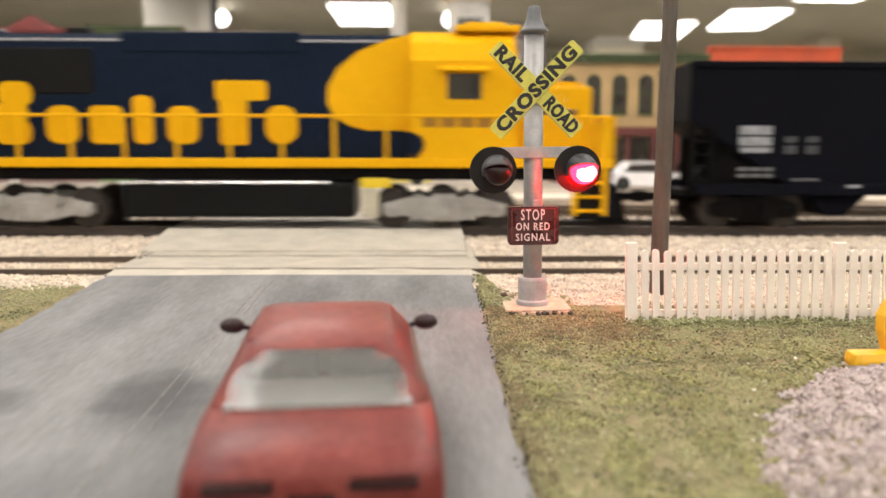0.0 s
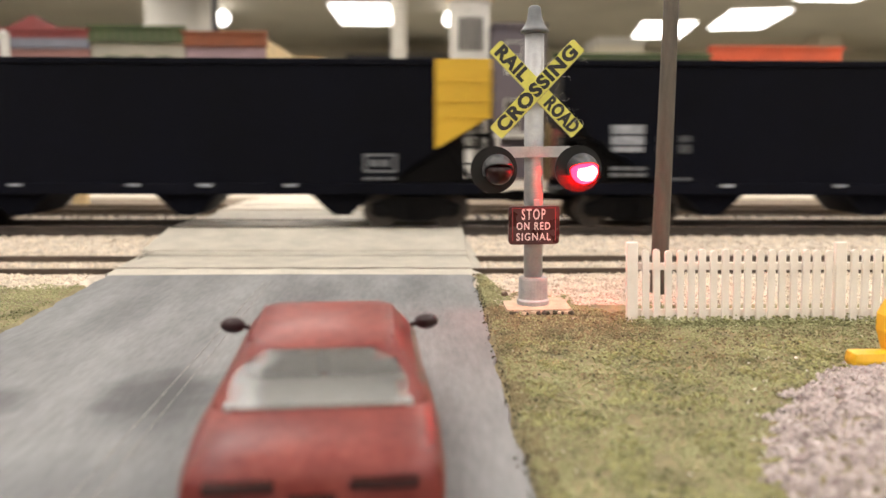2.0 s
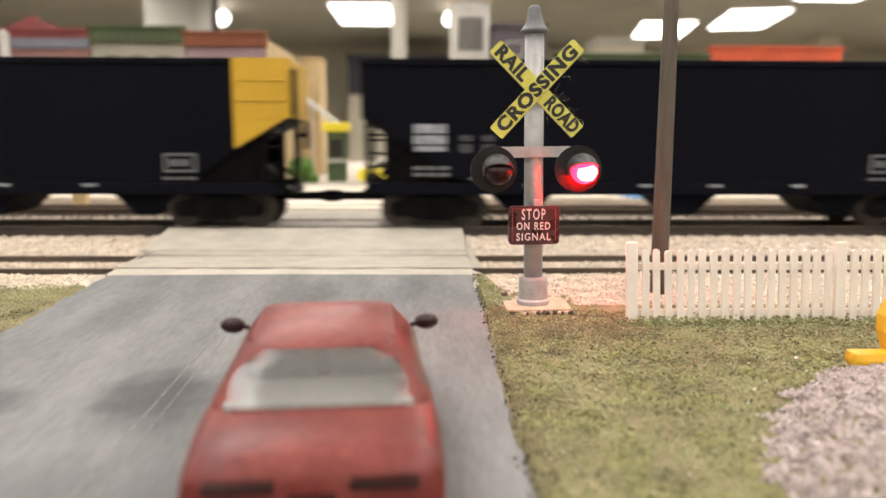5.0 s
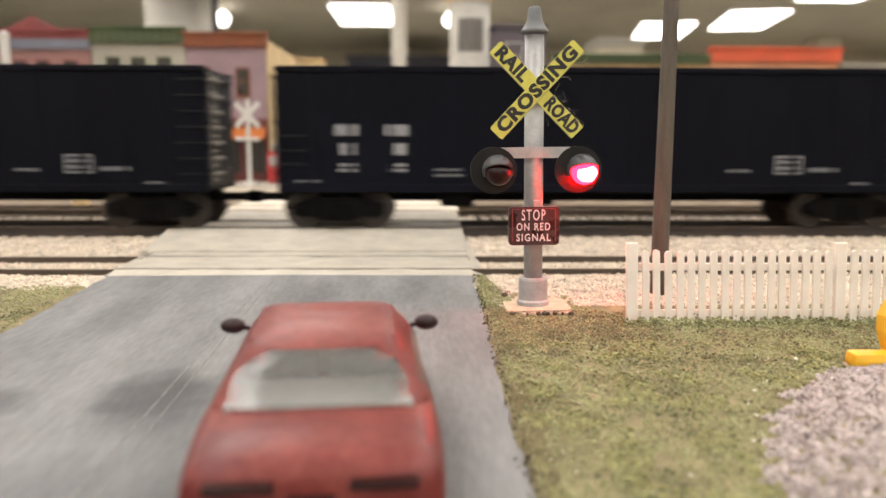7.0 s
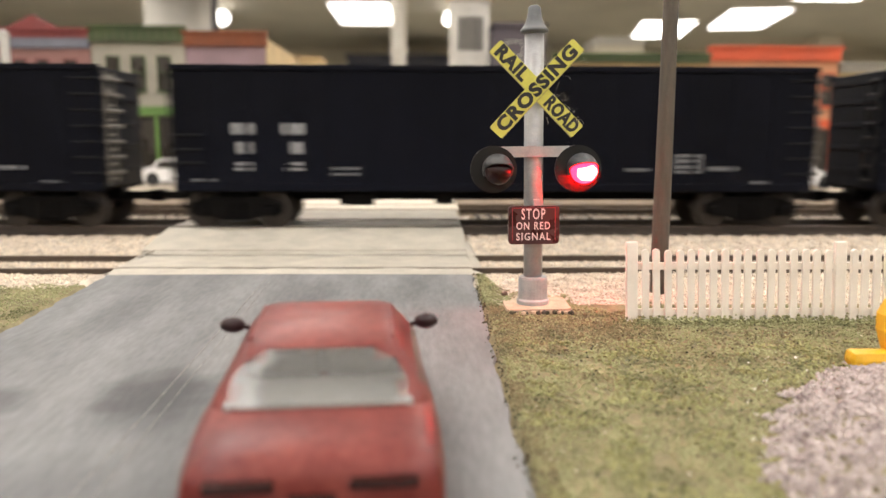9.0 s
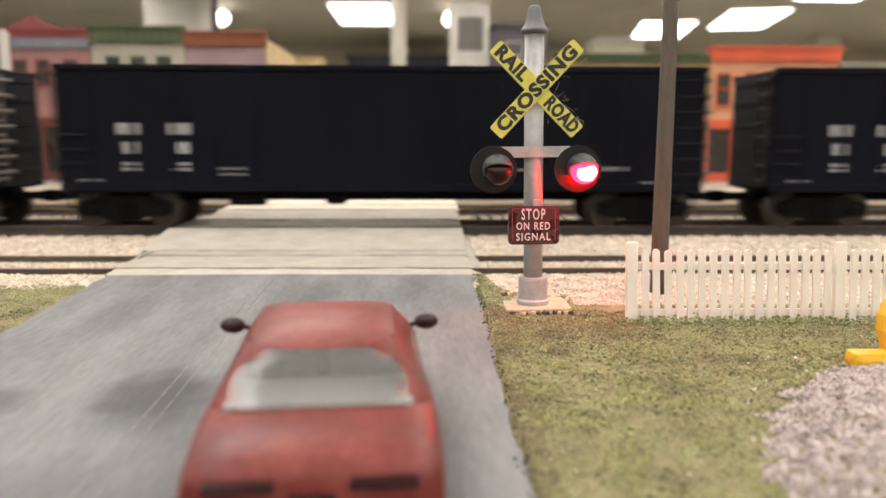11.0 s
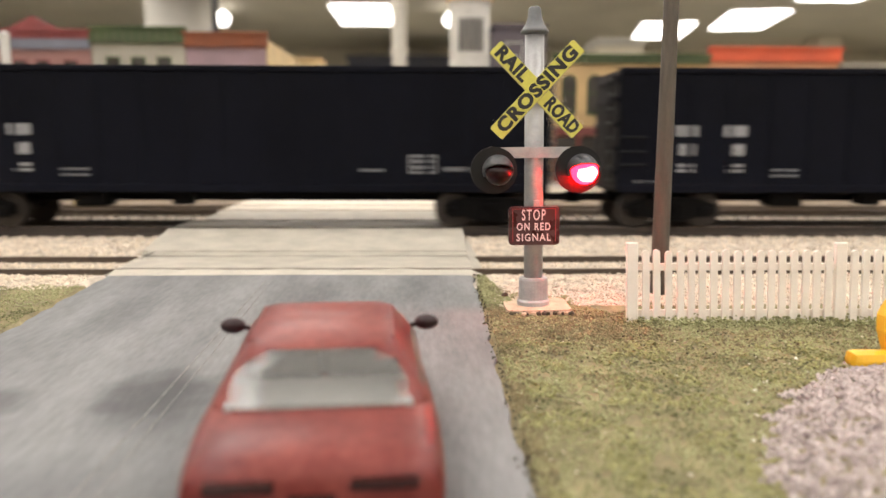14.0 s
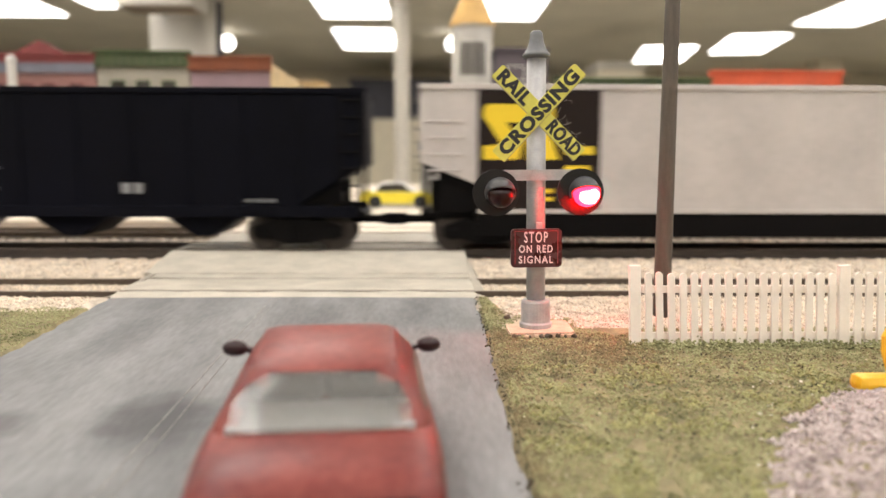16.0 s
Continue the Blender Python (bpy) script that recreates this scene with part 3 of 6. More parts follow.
def build_fibres():
    """Fine dust fibres that cling to the edges of the signal's boards."""
    rng = random.Random(21)
    spots = [(35.8 + 0.70 * k + 1.9, 58.9 - 0.714 * k + 1.8) for k in [rng.uniform(4, 18.4) for _ in range(15)]]
    spots += [(35.8 + 0.70 * k + 1.9, 58.9 + 0.714 * k - 1.9) for k in [rng.uniform(5, 18) for _ in range(6)]]
    spots += [(35.8 - 0.70 * k - 1.9, 58.9 - 0.714 * k + 1.8) for k in [rng.uniform(9, 18.4) for _ in range(3)]]
    spots += [(38.9, 72), (39.1, 77), (39.3, 80), (32.6, 51), (38.6, 48)]
    for x, z in spots:
        bm = bmesh.new()
        p = Vector((x, 233.4 + rng.uniform(-0.3, 0.6), z))
        d = Vector((rng.uniform(-1, 1), 0, rng.uniform(-1, 1))).normalized()
        turn = rng.uniform(-24, 24)
        ring = None
        for i in range(9):
            n = Vector((-d.z, 0, d.x))
            new_ring = [bm.verts.new(p + n * 0.016), bm.verts.new(p - n * 0.016), bm.verts.new(p + Vector((0, 0.03, 0)))]
            if ring:
                for a in range(3):
                    bm.faces.new((ring[a], ring[(a + 1) % 3], new_ring[(a + 1) % 3], new_ring[a]))
            ring = new_ring
            d = (Matrix.Rotation(radians(turn + rng.uniform(-15, 15)), 3, "Y") @ d).normalized()
            p = p + d * 0.34
        tagged(part("fibre", bm, WHITEPL), "fine pale dust fibre clinging to the crossbuck", "fibre", group="dust fibres")


build_signal()
build_fibres()


# ---- fence and pole ----
def build_fence():
    rng = random.Random(8)
    y = 220.0
    for run, (xa, count) in enumerate(((63.6, 17), (63.6 + 64.4, 17))):
        f = thing("picket_fence", "white plastic picket fence section standing in the grass", "fence", (xa, y, near_land(y)), group="white picket fence")
        def picket(h, w):
            bm = bmesh.new()
            prism(bm, [(-w / 2, 0), (w / 2, 0), (w / 2, h - 1.0)] + arc(0, h - 1.0, w / 2, 0, 180, 6, 1.0)[1:], "y", -0.55, 0.55)
            return bm
        post = part("post", box(-1.75, 1.75, -0.9, 0.9, -1, 25.2, bevel=0.35), WHITEPL, f)
        post.matrix_basis = pose(0, 0, 0, 0, -2.2 if run == 0 else -2.7, 0)
        first = None
        for i in range(count):
            x = 4.15 + i * 3.515
            if first is None:
                first = part("picket", picket(22.9, 2.05), WHITEPL, f)
                first.matrix_basis = pose(x * MM, -0.4 * MM, 0, 0, -2.5, 0)
            else:
                o = again(first, x + rng.uniform(-0.12, 0.12), -0.4, rng.uniform(-0.25, 0.25))
                o.matrix_basis = o.matrix_basis @ pose(0, 0, 0, 0, -2.5 + rng.uniform(-0.6, 0.6), 0)
        for z in (17.6, 3.2):
            part("rail", box(1.5, 63, 0.2, 1.2, z - 1.1, z + 1.1, bevel=0.2), WHITEPL, f)


build_fence()
bm = turned(bmesh.new(), [(3.05, -1.5), (2.95, 20), (2.75, 60), (2.5, 110), (2.3, 160), (1.6, 161)])
pole = thing("utility_pole", "tall brown wooden utility pole behind the fence", "pole", (82.8, 255.3, near_land(255)))
part("shaft", bm, WOODPOLE, pole, smooth=True)
part("cross_arm", box(-16, 16, -1.3, 1.3, 149, 153, bevel=0.3), WOODPOLE, pole)


# ---- the yellow machine at the gravel ----
def build_machine():
    m = thing("yellow_machine", "yellow plastic toy machine standing on the gravel heap", "toy machine", (112.3, 181, -14.9))
    part("skid", box(-3.6, 60, -3, 3, 0, 5.0, bevel=2.2), YELPL, m)
    part("sole", box(-2.6, 60, -2.4, 2.4, -1.0, 0.5, bevel=0.4), paint("ochre_plastic", (0.38, 0.2, 0.02), 0.5), m, "darker ochre sole")
    bm = bmesh.new()
    prism(bm, [(6.2, 4.0), (11.0, 4.0), (9.4, 9.5), (8.9, 12.0), (9.6, 14.0), (11.4, 15.0), (40, 15.0), (40, 20), (9.6, 19.6), (5.8, 17.8), (4.0, 14.2), (4.2, 10)], "y", -2, 2)
    part("arm", bm, YELPL, m)


build_machine()


# ---- the red car ----
def loft(bm, rings, close=True):
    rows = [[bm.verts.new(p) for p in r] for r in rings]
    n = len(rows[0])
    for a, b in zip(rows, rows[1:]):
        for i in range(n):
            bm.faces.new((a[i], a[(i + 1) % n], b[(i + 1) % n], b[i]))
    if close:
        bm.faces.new(rows[0])
        bm.faces.new(rows[-1])
    return bm


def smooth_to(ob, levels=2):
    md = ob.modifiers.new("soft", "SUBSURF")
    md.levels = md.render_levels = levels


def build_red_car():
    y0 = 95.0
    c = thing("red_car", "dusty dark red toy coupe waiting on the road", "car", (-15.6, y0, near_land(y0) + 0.4), rz=4.4, rx=math.degrees(math.atan(0.053)))
    st = [(2.8, 16.4, 7.0, 10.6), (3.0, 18.0, 6.0, 14.4), (4.2, 18.9, 4.2, 16.5), (8, 19.3, 3.8, 17.5), (22, 20.2, 3.6, 17.9), (45, 19.4, 3.6, 17.5), (66, 18.4, 3.6, 16.8),
          (80, 17.6, 3.8, 15.4), (89, 15.8, 4.8, 12.8), (92, 13.5, 6.5, 10)]
    rings = []
    for y, w, zl, zt in st:
        zm = zl + (zt - zl) * 0.52
        rings.append([(-w * 0.90, y, zl), (w * 0.90, y, zl), (w, y, zl + (zm - zl) * 0.5), (w * 1.01, y, zm), (w * 0.965, y, zt - 1.5), (w * 0.86, y, zt - 0.25),
                      (w * 0.4, y, zt + 0.15), (-w * 0.4, y, zt + 0.15), (-w * 0.86, y, zt - 0.25), (-w * 0.965, y, zt - 1.5), (-w * 1.01, y, zm), (-w, y, zl + (zm - zl) * 0.5)])
    body = part("body", loft(bmesh.new(), rings), CARRED, c, "dusty dark red painted body", smooth=True)
    smooth_to(body, 1)
    # roof and pillars: rings from the belt line to the roof
    def ring(z, ya, yb, w, r):
        return [(x, y, z) for x, y in rounded(-w, w, ya, yb, r, 4)]
    gh = part("cabin", loft(bmesh.new(), [ring(16.6, 18.6, 71, 18.2, 7), ring(17.8, 20.0, 69.5, 17.7, 7), ring(20.6, 23.2, 65.5, 16.0, 6), ring(23.2, 27.0, 61, 14.1, 5), ring(24.8, 29.2, 58.8, 13.2, 4), ring(25.55, 31.5, 56.5, 12.2, 3.6),
                                          ring(25.95, 37, 51, 8, 3)]), CARRED, c, "red roof and window pillars", smooth=True)
    # the opening for the rear window: the hollow cabin shows its shelf and seats through it
    cut = bmesh.new()
    cut.from_mesh(gh.data)
    gone = [f for f in cut.faces if f.normal.y < -0.25 and abs(f.calc_center_median().x) < (0.0135 if f.calc_center_median().z < 0.022 else 0.0095) and 0.0176 < f.calc_center_median().z < 0.0246]
    bmesh.ops.delete(cut, geom=gone, context="FACES")
    cut.to_mesh(gh.data)
    cut.free()
    # Added interior: pale shelf and dark seats give the window its two tones.
    part("parcel_shelf", box(-15.2, 15.2, 20.6, 33, 17.2, 18.5, bevel=0.4), SHELF, c, "pale grey parcel shelf")
    for x0, x1 in ((-12.2, -0.6), (0.6, 12.2)):
        seat = part("rear_seat", box(x0, x1, 33, 36, 15, 22.4, bevel=1.0), SEATM, c, "dark rear seat back")
        part("head_rest", box((x0 + x1) / 2 - 2.6, (x0 + x1) / 2 + 2.6, 33.2, 35.4, 21.8, 24.3, bevel=0.8), SEATM, seat)
    # Added dark sheet across the cabin, closing the view past the seats.
    part("rear_blind", box(-13.4, 13.4, 36.4, 37, 17.5, 24.2), SEATM, c)
    for s in (-1, 1):
        rail = bmesh.new()
        cyl(rail, (s * 12.4, 33, 25.3), (0, 1, 0), 0.4, 21, 8)
        part("drip_rail", rail, CARRED, c, "raised roof gutter")
    # rear window, windscreen and side windows as curved glass just proud of the cabin
    def glass(name, fn, nu, nv):
        bm = bmesh.new()
        g = [[bm.verts.new(fn(i / nu, j / nv)) for i in range(nu + 1)] for j in range(nv + 1)]
        for a, b in zip(g, g[1:]):
            for i in range(nu):
                bm.faces.new((a[i], a[i + 1], b[i + 1], b[i]))
        return part(name, bm, CARGLASS, c, "grey reflecting window glass", smooth=True)
    def rear(u, v):
        w = 16.3 + (12.4 - 16.3) * v - 3.2 * (1 - v) ** 5 - 3.6 * v ** 5
        x = (u * 2 - 1)
        k = x * x
        return (x * w, 18.7 + 9.6 * v + (0.9 - 0.4 * v) * k * k, 18.3 + 6.75 * v + 0.35 * math.sin(3.14 * v) - 0.45 * k * k * v)
    glass("rear_window", rear, 16, 14)
    def screen(u, v):
        w = 15.2 + (11.8 - 15.2) * v
        x = (u * 2 - 1)
        return (x * w, 70.3 - 9.2 * v - 1.8 * x ** 4, 17.9 + 5.5 * v)
    glass("windscreen", screen, 12, 4)
    for s in (-1, 1):
        glass("side_window", lambda u, v, s=s: (s * (17.75 - 3.75 * v), 27 + 37 * u * (1 - 0.22 * v) + 3 * v, 18.0 + 5.2 * v), 8, 3)
        bm = bmesh.new()
        bmesh.ops.create_uvsphere(bm, u_segments=16, v_segments=10, radius=1)
        for v in bm.verts:
            v.co = (s * 20.4 + v.co.x * 2.7, 60.5 + v.co.y * 1.3, 19.7 + v.co.z * 1.75)
        mir = part("wing_mirror", bm, CARTRIM, c, "dark wing mirror", smooth=True)
        bm = bmesh.new()
        prism(bm, [(s * 16, 18.4), (s * 19.6, 19.4), (s * 19.6, 20.3), (s * 16, 19.4)], "y", 59.8, 61.4)
        part("mirror_stalk", bm, CARTRIM, mir)
        part("tail_lamp", box(min(s * 5.2, s * 15.0), max(s * 5.2, s * 15.0), 2.0, 4.0, 13.1, 14.6, bevel=0.4), TAIL, c, "dark red tail lamp")
        for y in (16, 73):
            bm = cyl(bmesh.new(), (s * 14.6, y, 6.4), (s, 0, 0), 6.2, 4.2, 26)
            w = part("wheel", bm, TYRE, c)
            part("rim", cyl(bmesh.new(), (s * 18.8, y, 6.4), (s, 0, 0), 4.0, 0.2, 20), CHROME, w)
    part("rear_bumper", box(-17.0, 17.0, 1.4, 6, 6.4, 10.4, bevel=1.2), CARRED, c)
    part("number_plate", box(-3.4, 3.4, 2.0, 3.4, 10.2, 12.4, bevel=0.2), TAIL, c, "blank dark number plate")


build_red_car()


bm = bmesh.new()
bmesh.ops.create_icosphere(bm, subdivisions=2, radius=1.25)
for v in bm.verts:
    v.co *= 1 + 0.25 * noise.noise(v.co * 1.5)
    v.co += Vector((27.5, 249, near_land(249) + 1.3))
tagged(part("seed_pod", bm, material("brown_pod", (0.10, 0.055, 0.03), 0.6, vary=0.3, size=0.001), smooth=True), "small brown seed pod lying in the grass", "seed")


bm = bmesh.new()
last = None
for i in range(9):
    u = i / 8
    x, y = 29.5 + 5.5 * u, 163 - 7 * u - 1.2 * math.sin(3.14 * u)
    c = Vector((x, y, near_land(y) + 1.0 + 0.5 * math.sin(3.14 * u)))
    ring = [bm.verts.new(c + Vector((0.13 * math.cos(a), 0.10 * math.cos(a + 1), 0.13 * math.sin(a)))) for a in (0, 2.09, 4.19)]
    if last:
        for k in range(3):
            bm.faces.new((last[k], last[(k + 1) % 3], ring[(k + 1) % 3], ring[k]))
    last = ring
tagged(part("twig", bm, BALLAST), "thin pale twig lying on the turf", "twig")


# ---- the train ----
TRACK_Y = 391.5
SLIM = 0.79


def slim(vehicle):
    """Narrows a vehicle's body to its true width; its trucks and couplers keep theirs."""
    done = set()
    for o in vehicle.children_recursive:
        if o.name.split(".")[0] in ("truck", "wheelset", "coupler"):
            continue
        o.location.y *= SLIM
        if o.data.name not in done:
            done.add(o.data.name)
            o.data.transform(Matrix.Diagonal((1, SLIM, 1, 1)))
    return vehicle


def truck(parent, x, three=False, mat=UNDER, wheel_r=8.9):
    """A wheel truck centred at x: side frames with springs, bolster, and wheels with axles."""
    half = 24 if three else 17.5
    ax = (-26, 0, 26) if three else (-17.5, 17.5)
    bm = bmesh.new()
    for s in (-1, 1):
        yy = s * 21.5
        h = ax[-1] + 5
        prism(bm, [(x - h, 7), (x - h, 12), (x - h * 0.55, 15.5), (x + h * 0.55, 15.5), (x + h, 12), (x + h, 7), (x + h * 0.7, 6.5), (x + 6.5, 3.4), (x - 6.5, 3.4), (x - h * 0.7, 6.5)], "y", yy - 1.4, yy + 1.4)
        for a in ax:
            bx(bm, x + a - 3.2, x + a + 3.2, yy + s * 1.4 - 0.8, yy + s * 1.4 + 0.8, 5.6, 11, bevel=0.5)
        for a in (-3.6, 0.0, 3.6):
            cyl(bm, (x + a, yy + s * 1.5, 4.4), (0, 0, 1), 1.35, 8.2, 10)
        for a in ax:
            cyl(bm, (x + a, yy + s * 2.0, 8.3), (0, s, 0), 2.5, 1.2, 14)
        if three:
            for a in (-13, 13):
                cyl(bm, (x + a, yy + s * 1.2, 14.0), (0, s, 0), 3.3, 3.0, 16)
                bx(bm, x + a - 1.3, x + a + 1.3, yy + s * 1.4 - 0.7, yy + s * 1.4 + 0.7, 4.5, 11)
    bx(bm, x - 6, x + 6, -20, 20, 9, 17)
    t = part("truck", bm, mat, parent, "cast wheel truck")
    for a in ax:
        bm = bmesh.new()
        for s in (-1, 1):
            cyl(bm, (0, s * 15.2, 0), (0, s, 0), wheel_r, 3.0, 24)
            cyl(bm, (0, s * 14.2, 0), (0, s, 0), wheel_r + 1.0, 1.0, 24)
            for i in range(3):
                bx(bm, wheel_r * 0.5 * math.cos(i * 2.094) - 1, wheel_r * 0.5 * math.cos(i * 2.094) + 1, min(s * 18, s * 18.5), max(s * 18, s * 18.5), wheel_r * 0.5 * math.sin(i * 2.094) - 1, wheel_r * 0.5 * math.sin(i * 2.094) + 1)
        cyl(bm, (0, -21, 0), (0, 1, 0), 1.6, 42, 10)
        part("wheelset", bm, WHEELM, t).matrix_basis = pose((x + a) * MM, 0, wheel_r * MM)
    return t


def couplers(parent, length):
    for x0, x1 in ((-16.5, 12), (length - 12, length + 16.5)):
        bm = bx(bmesh.new(), x0, x1, -2.2, 2.2, 12.5, 16.5, bevel=0.5)
        xe = x0 if x0 < 0 else x1
        bx(bm, xe - 3.5, xe + 3.5, -3.4, 3.4, 11.6, 17.4, bevel=0.9)
        part("coupler", bm, UNDER, parent)


def ladder(parent, pts, rungs, mat=UNDER):
    """An upright ladder between two stiles: pts are (x, y) of the stiles, rungs (z0, z1, n)."""
    (xa, ya), (xb, yb) = pts
    z0, z1, n = rungs
    bm = bmesh.new()
    for x, y in pts:
        bx(bm, x - 0.5, x + 0.5, y - 0.5, y + 0.5, z0 - 2, z1 + 2)
    for i in range(n):
        z = z0 + (z1 - z0) * i / (n - 1)
        cyl(bm, (xa, ya, z), (xb - xa, yb - ya, 0), 0.55, math.hypot(xb - xa, yb - ya), 8)
    return part("ladder", bm, mat, parent)


def bars(parent, mat, rects, y, name="stencil_bar"):
    """Unreadable stencilled writing as plain bars on the near side."""
    for x0, x1, z0, z1 in rects:
        part(name, box(x0, x1, -y - 0.12, -y + 0.12, z0, z1), mat, parent)


def stencil_block(cx, z, w, h, n=2):
    """A word of n short bars."""
    g = w / n
    return [(cx - w / 2 + i * g, cx - w / 2 + (i + 0.82) * g, z - h / 2, z + h / 2) for i in range(n)]


RUNGM = material("rung_steel", (0.12, 0.11, 0.095), 0.55, 0.1, vary=0.2, size=0.004)
# Darker copy of RUNGM: sides and left end get their dimness as colour.
RUNGDIM = material("painted_rung", (0.006, 0.006, 0.007), 0.5, 0.1, spec=0.2, vary=0.2, size=0.004)


def hopper_body(parent, L, top, body_mat, slope_z=55.0, slope_x=56.0, half=31.5, sill=19.5):
    side = [(0, top), (L, top), (L, slope_z), (L - slope_x, sill), (slope_x, sill), (0, slope_z)]
    for s in (-1, 1):
        bm = prism(bmesh.new(), side, "y", s * half, s * (half - 1.6))
        part("side_panel", bm, body_mat, parent)
        part("top_chord", box(-0.6, L + 0.6, s * half - 1.2, s * half + 1.2, top - 2.2, top + 0.8, bevel=0.4), body_mat, parent)
        part("side_sill", box(4, L - 4, s * half - 1.5, s * half + 1.5, 16.8, 22.4, bevel=0.4), body_mat, parent)
    for x, k in ((0, 1), (L, -1)):
        bm = prism(bmesh.new(), [(x, top), (x + k * 1.6, top), (x + k * 1.6, slope_z), (x + k * slope_x, sill), (x + k * (slope_x - 2.4), sill), (x, slope_z - 1.2)], "y", -half + 1.6, half - 1.6)
        part("end_sheet", bm, body_mat, parent)
        for yy in (-28, 28):
            part("corner_post", box(x + k * 3 - 1, x + k * 3 + 1, yy - 1, yy + 1, 18, slope_z + 2), UNDER, parent)
        for yy in (-26, 26):
            part("gusset", prism(bmesh.new(), [(x + k * 12, 20), (x + k * (slope_x - 2), 20), (x + k * 12, 20 + (slope_z - 21) * (1 - 12 / slope_x))], "y", yy - 0.6, yy + 0.6), UNDER, parent)
        part("end_platform", box(min(x, x + k * 50), max(x, x + k * 50), -25, 25, 16, 19, bevel=0.4), UNDER, parent)
        part("bulkhead", box(min(x + k * 21, x + k * 22.5), max(x + k * 21, x + k * 22.5), -25, 25, 18.5, 20 + (slope_z - 22) * (1 - 22 / slope_x)), UNDER, parent)
        part("brake_cylinder", cyl(bmesh.new(), (x + k * 18, -8, 26), (0, 1, 0), 5, 20, 16), UNDER, parent)
    return parent


def chute(parent, c, mat, w=19.5, y=24, z=6.0, sill=20):
    part("discharge_chute", prism(bmesh.new(), [(c - w, sill), (c + w, sill), (c + 4.5, z), (c - 4.5, z)], "y", -y, y), mat, parent)


def build_yellow_end_hopper():
    L, top = 315.2, 81.6
    c = thing("hopper_wagon", "black coal hopper wagon with one bright yellow end", "hopper wagon", group="black hopper wagons with yellow ends")
    hopper_body(c, L, top, TRAINBLACK)
    for s in (-1, 1):
        part("yellow_end_panel", prism(bmesh.new(), [(289, top + 0.9), (L + 0.9, top + 0.9), (L + 0.9, 55), (289, 39)], "y", s * 31.4, s * 33.0), WAGONYEL, c, "bright yellow painted side end")
    part("yellow_end_sheet", box(L, L + 1.2, -31.6, 31.6, 54, top + 0.8, bevel=0.2), WAGONYEL, c, "bright yellow end sheet")
    for z in (72.0, 62.5, 54.5):
        part("rib", box(291 if z > 60 else 296, L + 1.4, -33.7, -33.0, z - 0.5, z + 0.5, bevel=0.15), WAGONYEL, c)
    for x in (80, 164, 242):
        chute(c, x, TRAINBLACK)
    truck(c, 36)
    truck(c, L - 36)
    couplers(c, L)
    ladder(c, ((2, -32.6), (12, -32.6)), (24, 50, 5))
    ladder(c, ((L - 12, -32.6), (L - 2, -32.6)), (24, 40, 3))
    ladder(c, ((L + 2, -27), (L + 2, -16)), (22, 76, 8))
    for x, k in ((0, 1), (L, -1)):
        for y in (-29, 29):
            bm = bmesh.new()
            d = Vector((k * 24, 0, 30))
            cyl(bm, (x + k * 4, y, 20), d, 0.8, d.length * 0.86, 8)
            part("brace_rod", bm, UNDER, c)
        part("grab_rail", cyl(bmesh.new(), (x + k * 2, -30, 46), (k, 0, 0), 0.6, 17, 8), UNDER, c)
    wheel = bmesh.new()
    cyl(wheel, (L + 3, 12, 46), (1, 0, 0), 7.5, 1.0, 20)
    cyl(wheel, (L, 12, 46), (1, 0, 0), 1.2, 4, 10)
    part("brake_wheel", wheel, UNDER, c)
    for x in (84, 141, 176, 218):
        part("sill_mark", box(x - 3.4, x + 3.4, -33.2, -33.0, 20.6, 22.0), STENCIL, c)
    # emblem: a pale block cut by thin dark lines, and two columns of small marks
    bars(c, STENCIL, [(25.4, 41.8, 46.8, 51.2), (25.4, 41.8, 41.4, 45.8), (25.8, 41.6, 38.0, 40.6)], 31.6, "emblem_bar")
    bars(c, paint("grey_stencil", (0.05, 0.053, 0.058)), stencil_block(51.6, 44.5, 6.5, 3.0) + stencil_block(51.6, 39.5, 6.5, 4.2) + stencil_block(62.6, 44.5, 6.5, 3.0) + stencil_block(62.6, 39.5, 6.5, 4.2), 31.6)
    bars(c, paint("pale_stencil", (0.11, 0.115, 0.122)), stencil_block(34.8, 29.8, 19, 1.8, 3) + stencil_block(34.8, 26.6, 19, 1.8, 3) + [(254, 270, 35.6, 36.8), (254, 270, 27.6, 28.8), (254, 255.4, 28.8, 35.6), (268.6, 270, 28.8, 35.6)] + stencil_block(262, 32.2, 10.4, 3.4, 2) + stencil_block(262, 24.6, 17, 1.3, 3)
         + stencil_block(60, 24.6, 14, 1.3, 3), 31.6)
    return c


